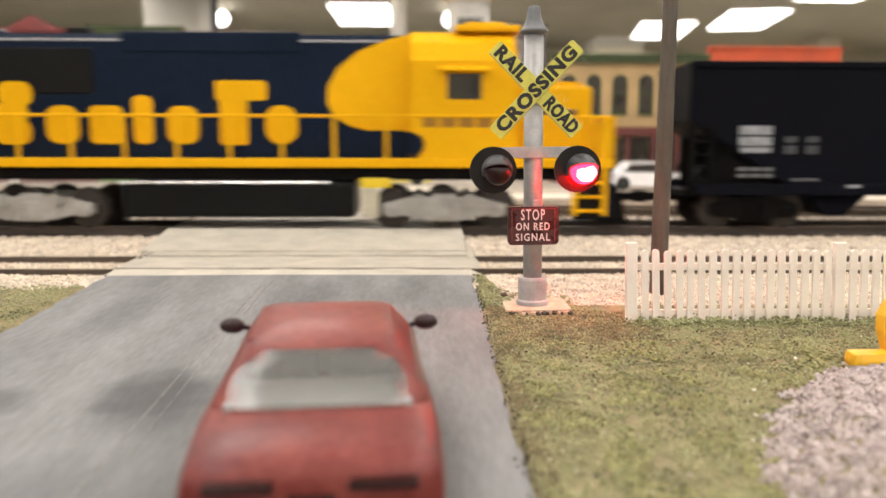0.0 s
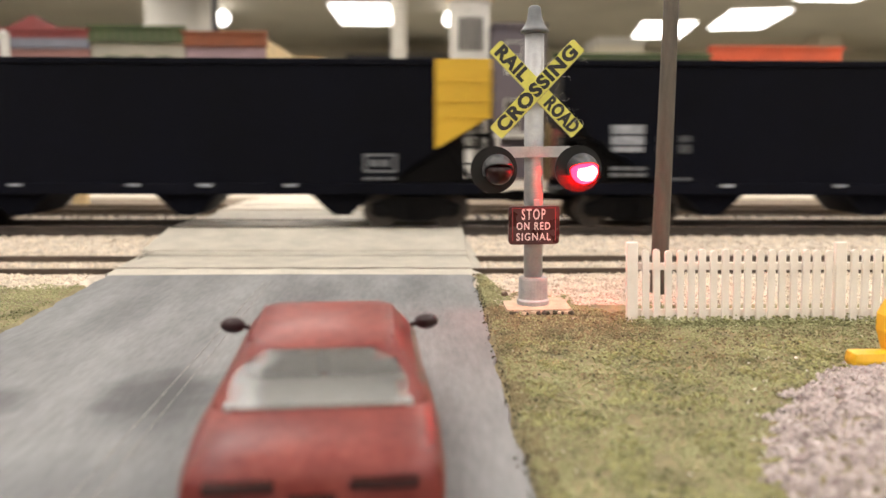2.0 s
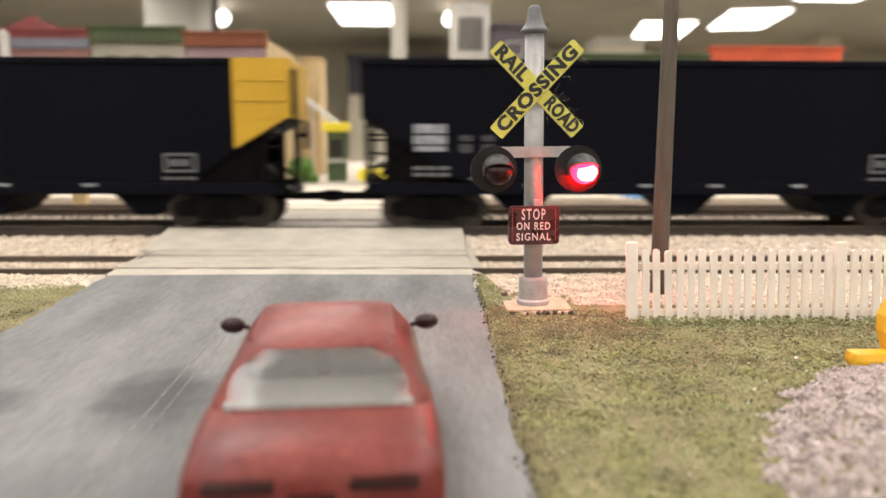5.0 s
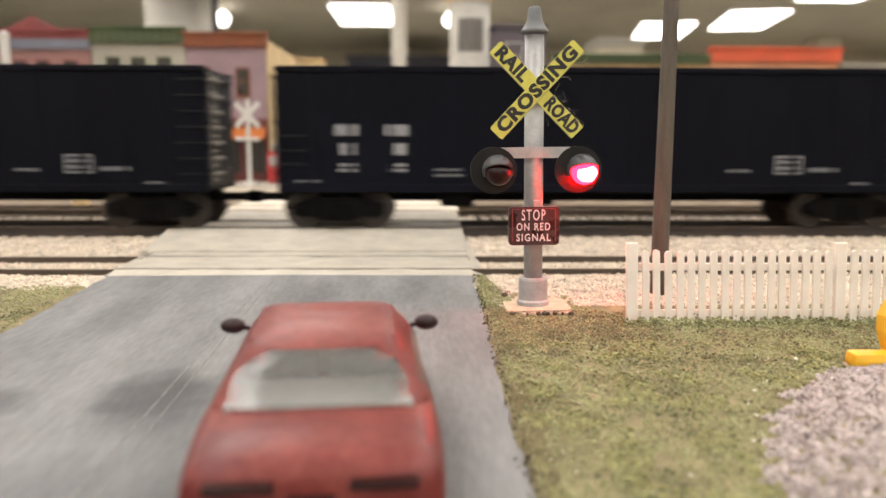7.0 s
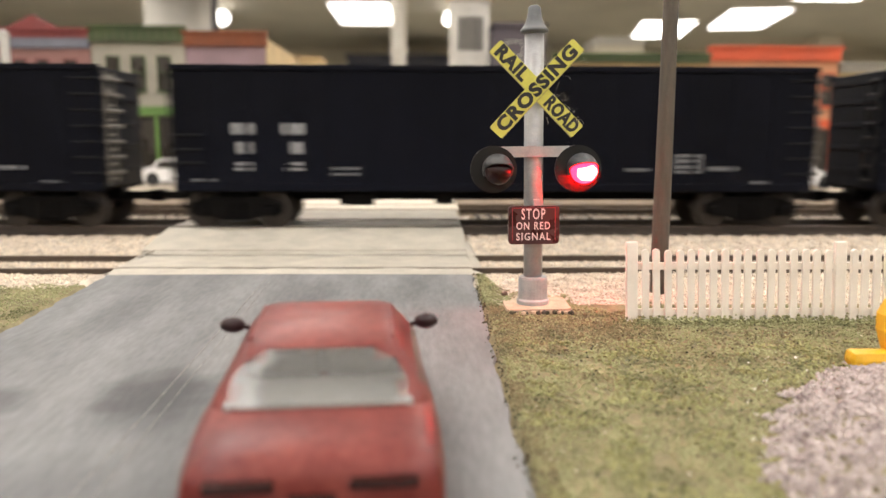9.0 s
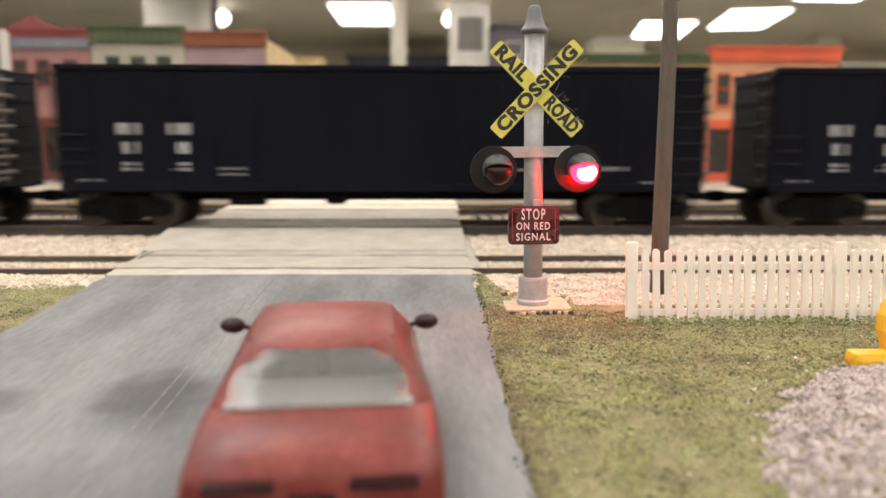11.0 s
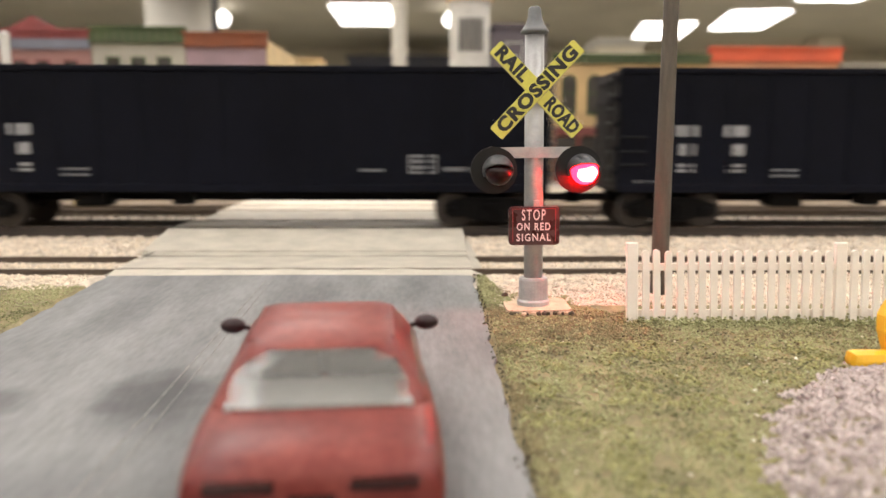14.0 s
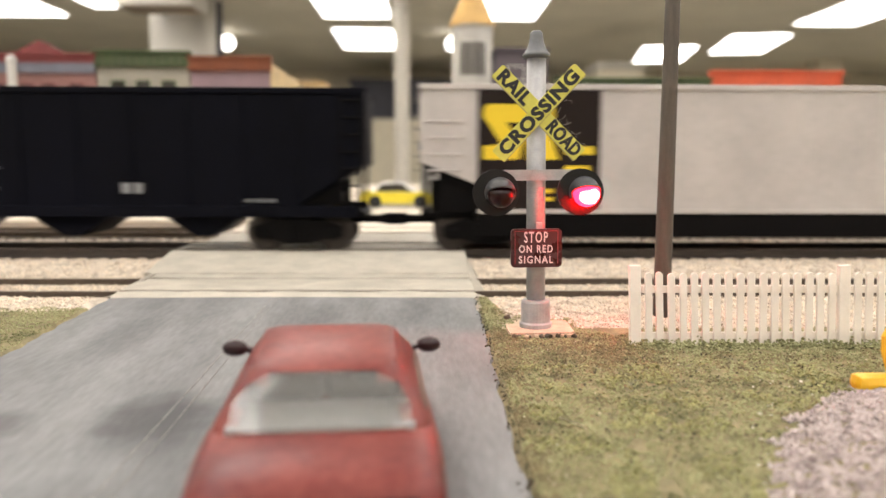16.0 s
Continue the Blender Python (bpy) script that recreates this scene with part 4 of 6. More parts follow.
def build_gondola():
    L, top, half = 316.5, 78.8, 31.8
    c = thing("gondola_wagon", "plain black high-sided coal gondola wagon with white stencils", "gondola wagon", group="black coal gondola wagons")
    for s in (-1, 1):
        part("side_panel", box(0, L, min(s * half, s * (half - 1.8)), max(s * half, s * (half - 1.8)), 19.5, top, bevel=0.3), GONBLACK, c)
        part("top_chord", box(-0.6, L + 0.6, s * half - 1.2, s * half + 1.2, top - 2.4, top + 0.4, bevel=0.4), GONBLACK, c)
        part("side_sill", box(0, L, s * half - 1.0, s * half + 1.0, 18.2, 22.0, bevel=0.4), GONBLACK, c)
    first = None
    for i in range(15):
        x = 16 + i * 20.0
        if first is None:
            first = part("rib", box(-1.1, 1.1, -0.55, 0.4, 22, top - 2.5, bevel=0.2), GONBLACK, c)
            first.matrix_basis = pose(x * MM, -half * MM, 0)
        else:
            again(first, x, -half, 0)
    for x, k in ((0, 1), (L, -1)):
        part("end_sheet", box(min(x, x + k * 2), max(x, x + k * 2), -half + 1.8, half - 1.8, 19.5, top - 0.5, bevel=0.3), GONBLACK, c)
        for z in (28, 40, 52, 64, 74):
            part("end_rib", box(min(x, x - k * 1.3), max(x, x - k * 1.3), -half + 3, half - 3, z - 1.2, z + 1.2, bevel=0.3), GONBLACK, c)
        ladder(c, ((x - k * 2.2, -29.5), (x - k * 2.2, -17)), (24, 74, 8), RUNGM if x else RUNGDIM)
    for i in range(7):
        z = 27 + i * 7.6
        part("grab_rung", cyl(bmesh.new(), (L - 14, -33.2, z), (1, 0, 0), 0.4, 14.5, 8), RUNGDIM, c)
        part("grab_rung", cyl(bmesh.new(), (L + 2.4, -32, z), (0, 1, 0), 1.0, 25, 8), RUNGM, c)
    for z in (45.5, 38.5, 32.0):
        part("grab_rail", cyl(bmesh.new(), (1, -33.2, z), (1, 0, 0), 0.5, 13, 8), RUNGDIM, c)
    for x in (8, L - 8):
        part("stirrup", prism(bmesh.new(), [(x - 5, 19), (x - 5, 10), (x + 5, 10), (x + 5, 19), (x + 4, 19), (x + 4, 11), (x - 4, 11), (x - 4, 19)], "y", -32.6, -31.6), UNDER, c)
    part("floor_pan", box(3, L - 3, -half + 2, half - 2, 17.5, 20, bevel=0.3), UNDER, c)
    part("centre_sill", box(0, L, -5, 5, 12.5, 18, bevel=0.4), UNDER, c)
    part("brake_reservoir", box(80, 97, -26, -10, 10.8, 18, bevel=1.5), UNDER, c)
    part("brake_valve", box(128, 138, -24, -12, 11.5, 18, bevel=1.0), UNDER, c)
    truck(c, 29)
    truck(c, L - 29)
    couplers(c, L)
    sten = []
    for cx in (34.3, 58.8):
        sten += stencil_block(cx, 48.6, 11.6, 5.4, 3) + stencil_block(cx + 0.6, 39.4, 8.6, 5.6, 2) + stencil_block(cx + 0.4, 31.6, 8.8, 1.5, 3) + stencil_block(cx + 0.2, 29.0, 9.4, 1.4, 4)
    bars(c, paint("grey_white_stencil", (0.27, 0.275, 0.285)), sten, half + 0.1)
    sten = stencil_block(83.5, 29.4, 16, 1.0, 4) + stencil_block(83.5, 26.6, 16, 1.0, 4) + stencil_block(15, 23.6, 13, 0.9, 3)
    sten += stencil_block(230, 29.0, 14, 1.3, 4) + stencil_block(272, 29.6, 15, 2.0, 4) + stencil_block(292, 22.8, 12, 1.0, 3)
    sten += [(247, 261, 35.4, 36.6), (247, 261, 27.4, 28.4), (247, 248, 28.4, 35.4), (260, 261, 28.4, 35.4)] + stencil_block(254, 33.4, 11, 1.8, 4) + stencil_block(254, 30.4, 11, 1.8, 3)
    bars(c, paint("dim_stencil", (0.15, 0.155, 0.165)), sten, half + 0.1)
    return c


def build_lined_hopper():
    L, top = 304.0, 79.2
    c = thing("hopper_wagon", "black three-bay hopper wagon with lined white stencils", "hopper wagon")
    hopper_body(c, L, top, TRAINBLACK, slope_z=44, slope_x=40)
    for x in (90, 156, 222):
        chute(c, x, TRAINBLACK, w=24, z=7)
    truck(c, 34)
    truck(c, L - 34)
    couplers(c, L)
    ladder(c, ((L - 12, -32.6), (L - 2, -32.6)), (24, 74, 7))
    ladder(c, ((2, -32.6), (12, -32.6)), (24, 60, 5))
    P = paint("lined_stencil", (0.24, 0.245, 0.255))
    bars(c, P, [(66, 126, 40.4, 41.2)] + stencil_block(59, 37.0, 12, 2.4, 2) + stencil_block(59, 33.0, 12, 2.4, 2) + stencil_block(79, 43.4, 11, 3.0, 2) + stencil_block(79, 37, 11, 2.4, 2) + stencil_block(79, 31.5, 11, 2.2, 2)
         + stencil_block(98, 43.2, 15, 3.4, 2) + stencil_block(119, 38, 10, 2, 2) + stencil_block(119, 31, 12, 1.6, 3) + stencil_block(190, 31, 11, 5, 2), 31.6)
    bars(c, paint("dim_lined_stencil", (0.13, 0.135, 0.14)), stencil_block(98, 35.5, 13, 9, 2) + stencil_block(40, 26, 16, 1.8, 3) + stencil_block(252, 25, 18, 1.6, 3), 31.6)
    for i in range(10):
        part("rib", box(28 + i * 27 - 0.8, 28 + i * 27 + 0.8, -32.3, -31.2, 22, top - 2.4, bevel=0.2), TRAINBLACK, c)
    return c


def build_grey_hopper():
    L, top = 330.0, 81.4
    c = thing("grey_hopper_wagon", "light grey hopper wagon with brown panel and yellow emblem", "hopper wagon")
    side = [(0, top), (L, top), (L, 44), (L - 29, 33), (L - 29, 20), (29, 20), (29, 33), (0, 44)]
    for s in (-1, 1):
        part("side_panel", prism(bmesh.new(), side, "y", s * 31.5, s * 29.9), WAGONGREY, c)
        part("top_chord", box(-0.6, L + 0.6, s * 31.5 - 1.2, s * 31.5 + 1.2, top - 2.0, top + 0.8, bevel=0.4), WAGONGREY, c)
        part("brown_panel", box(28.5, 89, min(s * 31.4, s * 32.2), max(s * 31.4, s * 32.2), 20, top - 1.5), WAGONBROWN, c, "brown painted side panel")
    for x, k in ((0, 1), (L, -1)):
        part("end_sheet", box(min(x, x + k * 1.5), max(x, x + k * 1.5), -29.9, 29.9, 44, top, bevel=0.3), paint("dirty_grey_end", (0.30, 0.285, 0.27)), c, "darker grey end sheet")
        part("slope_sheet", prism(bmesh.new(), [(x, 45), (x + k * 1.5, 45), (x + k * 50, 20), (x + k * 47, 20), (x, 43)], "y", -29.9, 29.9), UNDER, c, "black slope sheet")
        for y in (-27, 27):
            part("corner_post", box(min(x + k, x + k * 4), max(x + k, x + k * 4), y - 1.2, y + 1.2, 18, 46), UNDER, c)
            part("gusset", prism(bmesh.new(), [(x + k * 10, 19), (x + k * 30, 19), (x + k * 30, 33), (x + k * 10, 40)], "y", y - 0.6, y + 0.6), UNDER, c)
        part("air_tank", cyl(bmesh.new(), (x + k * 20, -20, 26.5), (0, 1, 0), 7.5, 40, 18), UNDER, c)
        part("brake_box", box(min(x + k * 5, x + k * 13), max(x + k * 5, x + k * 13), -24, 16, 19, 35, bevel=0.8), UNDER, c)
        for i in range(6):
            part("end_rung", cyl(bmesh.new(), (x - k * 1.8, -27, 40 + i * 7), (0, 1, 0), 0.7, 26, 8), RUNGM, c)
        part("end_platform", box(min(x, x + k * 52), max(x, x + k * 52), -25, 25, 16, 19, bevel=0.4), UNDER, c)
    part("side_sill", box(29, L - 29, -32.4, -31.4, 18.8, 21.0, bevel=0.3), WAGONGREY, c)
    for i in range(24):
        x = 97 + i * 9.2
        part("rib", box(x - 0.45, x + 0.45, -32.0, -31.2, 20, top - 2, bevel=0.15), WAGONGREY, c)
    for z in (64, 56, 48, 40):
        part("grab_rail", cyl(bmesh.new(), (4, -32.2, z), (1, 0, 0), 0.5, 16, 8), WAGONGREY, c)
    part("underframe", box(28, L - 28, -31.6, 31.6, 7, 19.8, bevel=0.8), UNDER, c, "deep black underframe")
    truck(c, 34)
    truck(c, L - 34)
    couplers(c, L)
    # emblem of plain yellow bands, with thinner bars beneath
    y = 32.4
    step = itertools.count()
    def shape(pts):
        part("emblem_shape", prism(bmesh.new(), pts, "y", -y - 0.15 - 0.02 * next(step), -y + 0.15), LOGOYEL, c, "plain yellow emblem shape")
    shape(rounded(31, 66, 63.5, 72.5, 3.6))
    shape([(31.5, 66), (40, 66), (51, 54), (49, 45.5), (31, 45.5), (31, 52), (40, 53)])
    shape([(53, 62), (62, 65), (68.5, 45.5), (53, 45.5)])
    for r in ((71.5, 86, 48, 52), (71.5, 84, 38, 42.5), (71.5, 86, 29, 31), (71.5, 86, 25, 27), (56, 66, 29, 31), (56, 66, 25, 27)):
        shape([(r[0], r[2]), (r[1], r[2]), (r[1], r[3]), (r[0], r[3])])
    return c


def build_engine():
    """Local x = 0 lies at the cab's rear wall less 7 mm; the nose looks towards +x."""
    e = thing("diesel_engine", "navy blue and yellow diesel engine with handrails and silver trucks", "locomotive")
    X0, X1 = -335.0, 93.5
    HW = 19.5
    part("walkway", box(X0, X1, -31, 31, 30.2, 34.6, bevel=0.4), LOCOYEL, e, "yellow walkway sill")
    part("frame", box(X0 + 4, X1 - 4, -27, 27, 24, 30.2, bevel=0.4), UNDER, e)
    bm = bmesh.new()
    prism(bm, [(-HW, 34.6), (HW, 34.6), (HW, 92)] + [(HW - 2.5, 95.2), (-HW + 2.5, 95.2), (-HW, 92)], "x", X0 + 22, -8)
    hood = part("long_hood", bm, LOCOBLUE, e, "navy blue long hood")
    for x in (-300, -262, -224):
        bm = turned(bmesh.new(), [(11, 95), (11, 97.6), (9.5, 98.4), (3, 98.6)], 24, (x, 0))
        part("roof_fan", bm, LOCOBLUE, hood)
    part("dynamic_brake", box(-150, -62, -20.2, 20.2, 86, 96.2, bevel=1.0), LOCOBLUE, hood)
    part("exhaust_stack", box(-182, -170, -5, 5, 95, 99.5, bevel=0.8), BLACK, hood)
    part("air_intake", box(-330 + 60, -164, -20.1, 20.1, 66, 88, bevel=0.5), BLACK, hood, "black radiator grille")
    part("roof_edge", box(X0 + 24, -8, -HW - 0.5, -HW + 0.9, 91.4, 92.4, bevel=0.2), paint("light_edge", (0.35, 0.36, 0.38), 0.4), hood)
    for i in range(11):
        x = -158 + i * 13.2
        part("hood_door", box(x, x + 12.4, -HW - 0.25, -HW + 0.2, 38, 84 if x < -62 else 70, bevel=0.12), LOCOBLUE, hood)
    # the yellow nose scheme: a rounded field that reaches back along the hood
    bm = bmesh.new()
    prism(bm, [(-8, 95.5), (-20, 92.5), (-34, 87), (-44, 79), (-49, 70), (-49.5, 62), (-46, 55), (-38, 50.5), (-28, 48), (-18, 46.5), (-12, 43), (-9, 38), (-8, 35)], "y", -HW - 0.7, HW + 0.7)
    part("yellow_field", bm, LOCOYEL, hood, "yellow rounded paint field")
    # cab
    bm = bmesh.new()
    prism(bm, [(-30, 34.6), (30, 34.6), (30, 82), (24, 91), (10, 97.5), (-10, 97.5), (-24, 91), (-30, 82)], "x", -8, 44)
    cab = part("cab", bm, LOCOYEL, e, "yellow cab")
    part("cab_roof", box(14, 47, -18, 18, 97.3, 100.6, bevel=1.2), LOCOYEL, cab)
    part("horn", box(20, 40, -4, 0, 100.6, 103.6, bevel=0.8), LOCOYEL, cab)
    part("cab_window", box(10, 27, -30.4, -29.6, 63.5, 76, bevel=0.2), WINDOWDARK, cab, "dark cab window")
    part("window_frame", box(8.6, 28.4, -30.25, -29.7, 62.2, 77.4, bevel=0.2), LOCOYEL, cab)
    part("sun_shade", prism(bmesh.new(), [(-30, 79.5), (-35, 77.6), (-35, 77.0), (-30, 78.2)], "x", 6, 31), LOCOYEL, cab)
    bars(cab, paint("number_shade", (0.30, 0.14, 0.004)), stencil_block(16, 52.5, 36, 5.0, 4), 30.1, "number_bar")
    part("blue_corner", prism(bmesh.new(), [(-8, 35), (-4.5, 35)] + arc(-6.5, 41.5, 5.5, -60, 70, 6) + [(-8, 48)], "y", -30.6, -29.8), LOCOBLUE, cab)
    part("blue_corner", prism(bmesh.new(), [(-28, 35), (-10, 35)] + arc(-12, 42, 6.5, -60, 80, 6) + [(-28, 48.5)], "y", -HW - 1.2, -HW - 0.6), LOCOBLUE, hood)
    bm = bmesh.new()
    bx(bm, 44, 83.5, -19, 19, 34.6, 71, bevel=2.2)
    nose = part("short_hood", bm, LOCOYEL, e, "yellow short nose")
    part("nose_cap", prism(bmesh.new(), [(46, 70.5), (81, 70.5), (78, 73.0), (46, 74.0)], "y", -15, 15), LOCOYEL, nose)
    for x0, x1 in ((48, 62), (67, 76)):
        part("louvre", box(x0, x1, -19.5, -18.8, 55.5, 59.2, bevel=0.2), paint("shaded_louvre", (0.12, 0.05, 0.004)), nose, "dark louvre slot")
    part("number_board", box(73, 82, -17.8, -11, 63, 69, bevel=0.5), CHROME, nose)
    for y in (-22, 3):
        part("windscreen", box(43.6, 44.6, y, y + 19, 76.5, 88, bevel=0.3), WINDOWDARK, cab, "dark cab windscreen")
    part("headlight", cyl(bmesh.new(), (83, 0, 64), (1, 0, 0), 3.2, 1.6, 18), CHROME, nose)
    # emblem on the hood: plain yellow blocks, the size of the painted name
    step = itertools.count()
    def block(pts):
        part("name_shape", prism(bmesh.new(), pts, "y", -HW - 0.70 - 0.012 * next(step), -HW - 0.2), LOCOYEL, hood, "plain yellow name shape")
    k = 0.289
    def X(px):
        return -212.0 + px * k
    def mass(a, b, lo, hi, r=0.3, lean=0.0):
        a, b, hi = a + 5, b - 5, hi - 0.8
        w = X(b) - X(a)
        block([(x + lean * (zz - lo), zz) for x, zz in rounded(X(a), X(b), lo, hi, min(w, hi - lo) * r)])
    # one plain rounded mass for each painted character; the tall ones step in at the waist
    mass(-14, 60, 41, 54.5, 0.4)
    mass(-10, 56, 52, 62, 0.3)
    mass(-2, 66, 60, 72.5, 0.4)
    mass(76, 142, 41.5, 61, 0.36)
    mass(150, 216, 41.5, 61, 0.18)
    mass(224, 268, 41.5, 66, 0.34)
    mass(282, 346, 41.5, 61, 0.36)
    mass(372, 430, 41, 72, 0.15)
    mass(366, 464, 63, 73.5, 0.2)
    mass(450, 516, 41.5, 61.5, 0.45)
    # handrails
    part("handrail", cyl(bmesh.new(), (X0 + 4, -30, 55.3), (1, 0, 0), 0.75, X1 - X0 - 8, 10), LOCOYEL, e, "yellow handrail")
    first = None
    for i in range(17):
        x = X0 + 8 + i * 25.6
        if -10 < x < 46:
            continue
        if first is None:
            first = part("stanchion", box(-0.9, 0.9, -0.7, 0.7, 0, 21.5, bevel=0.2), LOCOYEL, e)
            first.matrix_basis = pose(x * MM, -0.030, 0.034)
        else:
            again(first, x, -30, 34)
    part("end_rail", box(X1 - 7, X1 - 1, -30, -28.5, 30, 54.5, bevel=0.4), LOCOYEL, e, "yellow end railing")
    rail = bmesh.new()
    for y in (-30, -10.5, 8.5, 27.5):
        bx(rail, X1 - 2.5, X1, y, y + 2.5, 34, 54.5, bevel=0.3)
    bx(rail, X1 - 2.6, X1 + 0.1, -30, 30, 53, 56, bevel=0.3)
    bx(rail, X1 - 2.4, X1 - 0.1, -30, 30, 34, 37, bevel=0.3)
    part("end_rail", rail, LOCOYEL, e, "yellow end railing")
    for z in (8, 15, 22):
        part("step", box(X1 - 18, X1 - 5, -31, -24, z, z + 1.4, bevel=0.2), LOCOYEL, e, "yellow edged boarding step")
    for x in (X1 - 19.5, X1 - 4.5):
        part("step_stile", box(x - 1.2, x + 1.2, -31.4, -29.8, 6, 33, bevel=0.3), LOCOYEL, e, "yellow step stile")
    part("snow_plow", prism(bmesh.new(), [(X1 - 3, 1.6), (X1 + 9, 1.6), (X1 + 6, 8), (X1 + 5.5, 15), (X1 + 2, 22), (X1 - 3, 22)], "y", -27, 27), UNDER, e, "black snow plough")
    part("step_plate", box(X1 - 19, X1 - 4, -27, -24, 4, 31, bevel=0.3), BLACK, e)
    part("pilot", box(X1 - 6, X1, -28, 28, 5, 30, bevel=0.6), LOCOBLUE, e)
    tank = part("fuel_tank", box(-152, -36, -27, 27, 5, 23, bevel=2.5), BLACK, e, "black fuel tank")
    part("air_pipe", cyl(bmesh.new(), (-152, -28, 22.6), (1, 0, 0), 0.8, 104, 8), CHROME, tank)
    truck(e, 9, True, LOCOSILVER, 9.6)
    truck(e, -196, True, LOCOSILVER, 9.6)
    part("sand_pipe", box(-32, -24, -28, -24, 5, 20, bevel=1.0), paint("cream_pipe", (0.45, 0.42, 0.32)), e)
    part("pipe_cap", box(-33, -18, -28.5, -24, 20, 25, bevel=1.0), LOGOYEL, e, "yellow valve cap")
    bm = bx(bmesh.new(), X1, X1 + 17, -2.2, 2.2, 12.5, 16.5, bevel=0.5)
    part("coupler", bm, UNDER, e)
    return e


# how far the train has run towards -x, millimetres, at each time
RUN = [(0, 0), (0.5, 194.7), (1, 384.9), (1.5, 585.7), (2, 765.9), (2.5, 963.9), (3, 1157.2), (3.5, 1351.6), (4, 1528.5), (4.2, 1605.8), (5.2, 1993.0), (6.3, 2407.5), (6.5, 2481.9), (7, 2673.1),
       (7.5, 2862.9), (8, 3043.7), (8.5, 3232.7), (9, 3424.8), (10.2, 3878.0), (11.3, 4297.0), (11.5, 4373.8), (12, 4552.5), (12.5, 4743.4), (13, 4933.3), (13.5, 5128.8), (14, 5310.4), (14.5, 5507.6), (15, 5702.1),
       (15.5, 5887.8), (16, 6079.8)]


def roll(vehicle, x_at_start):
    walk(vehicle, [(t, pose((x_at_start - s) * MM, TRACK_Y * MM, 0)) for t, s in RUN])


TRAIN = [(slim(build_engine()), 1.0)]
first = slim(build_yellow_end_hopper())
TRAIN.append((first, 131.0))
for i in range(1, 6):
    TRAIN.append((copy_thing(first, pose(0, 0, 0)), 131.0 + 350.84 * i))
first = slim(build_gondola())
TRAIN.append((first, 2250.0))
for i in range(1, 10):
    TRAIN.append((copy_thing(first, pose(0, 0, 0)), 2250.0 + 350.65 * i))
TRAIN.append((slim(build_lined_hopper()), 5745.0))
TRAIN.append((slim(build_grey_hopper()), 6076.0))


def motions():
    times = [i / FPS for i in range(16 * FPS + 1)]
    run = np.interp(times, [t for t, _ in RUN], [d for _, d in RUN])
    for vehicle, x in TRAIN:
        roll(vehicle, x)
        for wheels in [o for o in vehicle.children_recursive if o.name.startswith("wheelset")]:
            m = wheels.matrix_basis.copy()
            r = m.translation.z / MM
            walk(wheels, [(t, m @ pose(0, 0, 0, 0, -math.degrees(d / r), 0)) for t, d in zip(times, run)])


# ---- the town behind the tracks ----
def window(parent, x, z, w, h, y, frame_mat, arched=False, pane=WINDARK):
    """A recessed dark pane in a raised frame, on a front at depth y."""
    if arched:
        out = [(x - w / 2 - 1.4, z), (x + w / 2 + 1.4, z)] + arc(x, z + h - w / 2, w / 2 + 1.4, 0, 180, 8)
        ins = [(x - w / 2, z + 1), (x + w / 2, z + 1)] + arc(x, z + h - w / 2, w / 2, 0, 180, 8)
    else:
        out = [(x - w / 2 - 1.4, z), (x + w / 2 + 1.4, z), (x + w / 2 + 1.4, z + h + 1.4), (x - w / 2 - 1.4, z + h + 1.4)]
        ins = [(x - w / 2, z + 1), (x + w / 2, z + 1), (x + w / 2, z + h), (x - w / 2, z + h)]
    f = part("window", prism(bmesh.new(), out, "y", y - 1.2, y + 0.5), frame_mat, parent)
    part("pane", prism(bmesh.new(), ins, "y", y - 1.5, y - 0.8), pane, f)
    part("glazing_bar", box(x - w / 2, x + w / 2, y - 1.9, y - 1.4, z + h * 0.52, z + h * 0.52 + 1.2), frame_mat, f)
    part("sill", box(x - w / 2 - 2, x + w / 2 + 2, y - 3, y, z - 2, z, bevel=0.3), frame_mat, f)


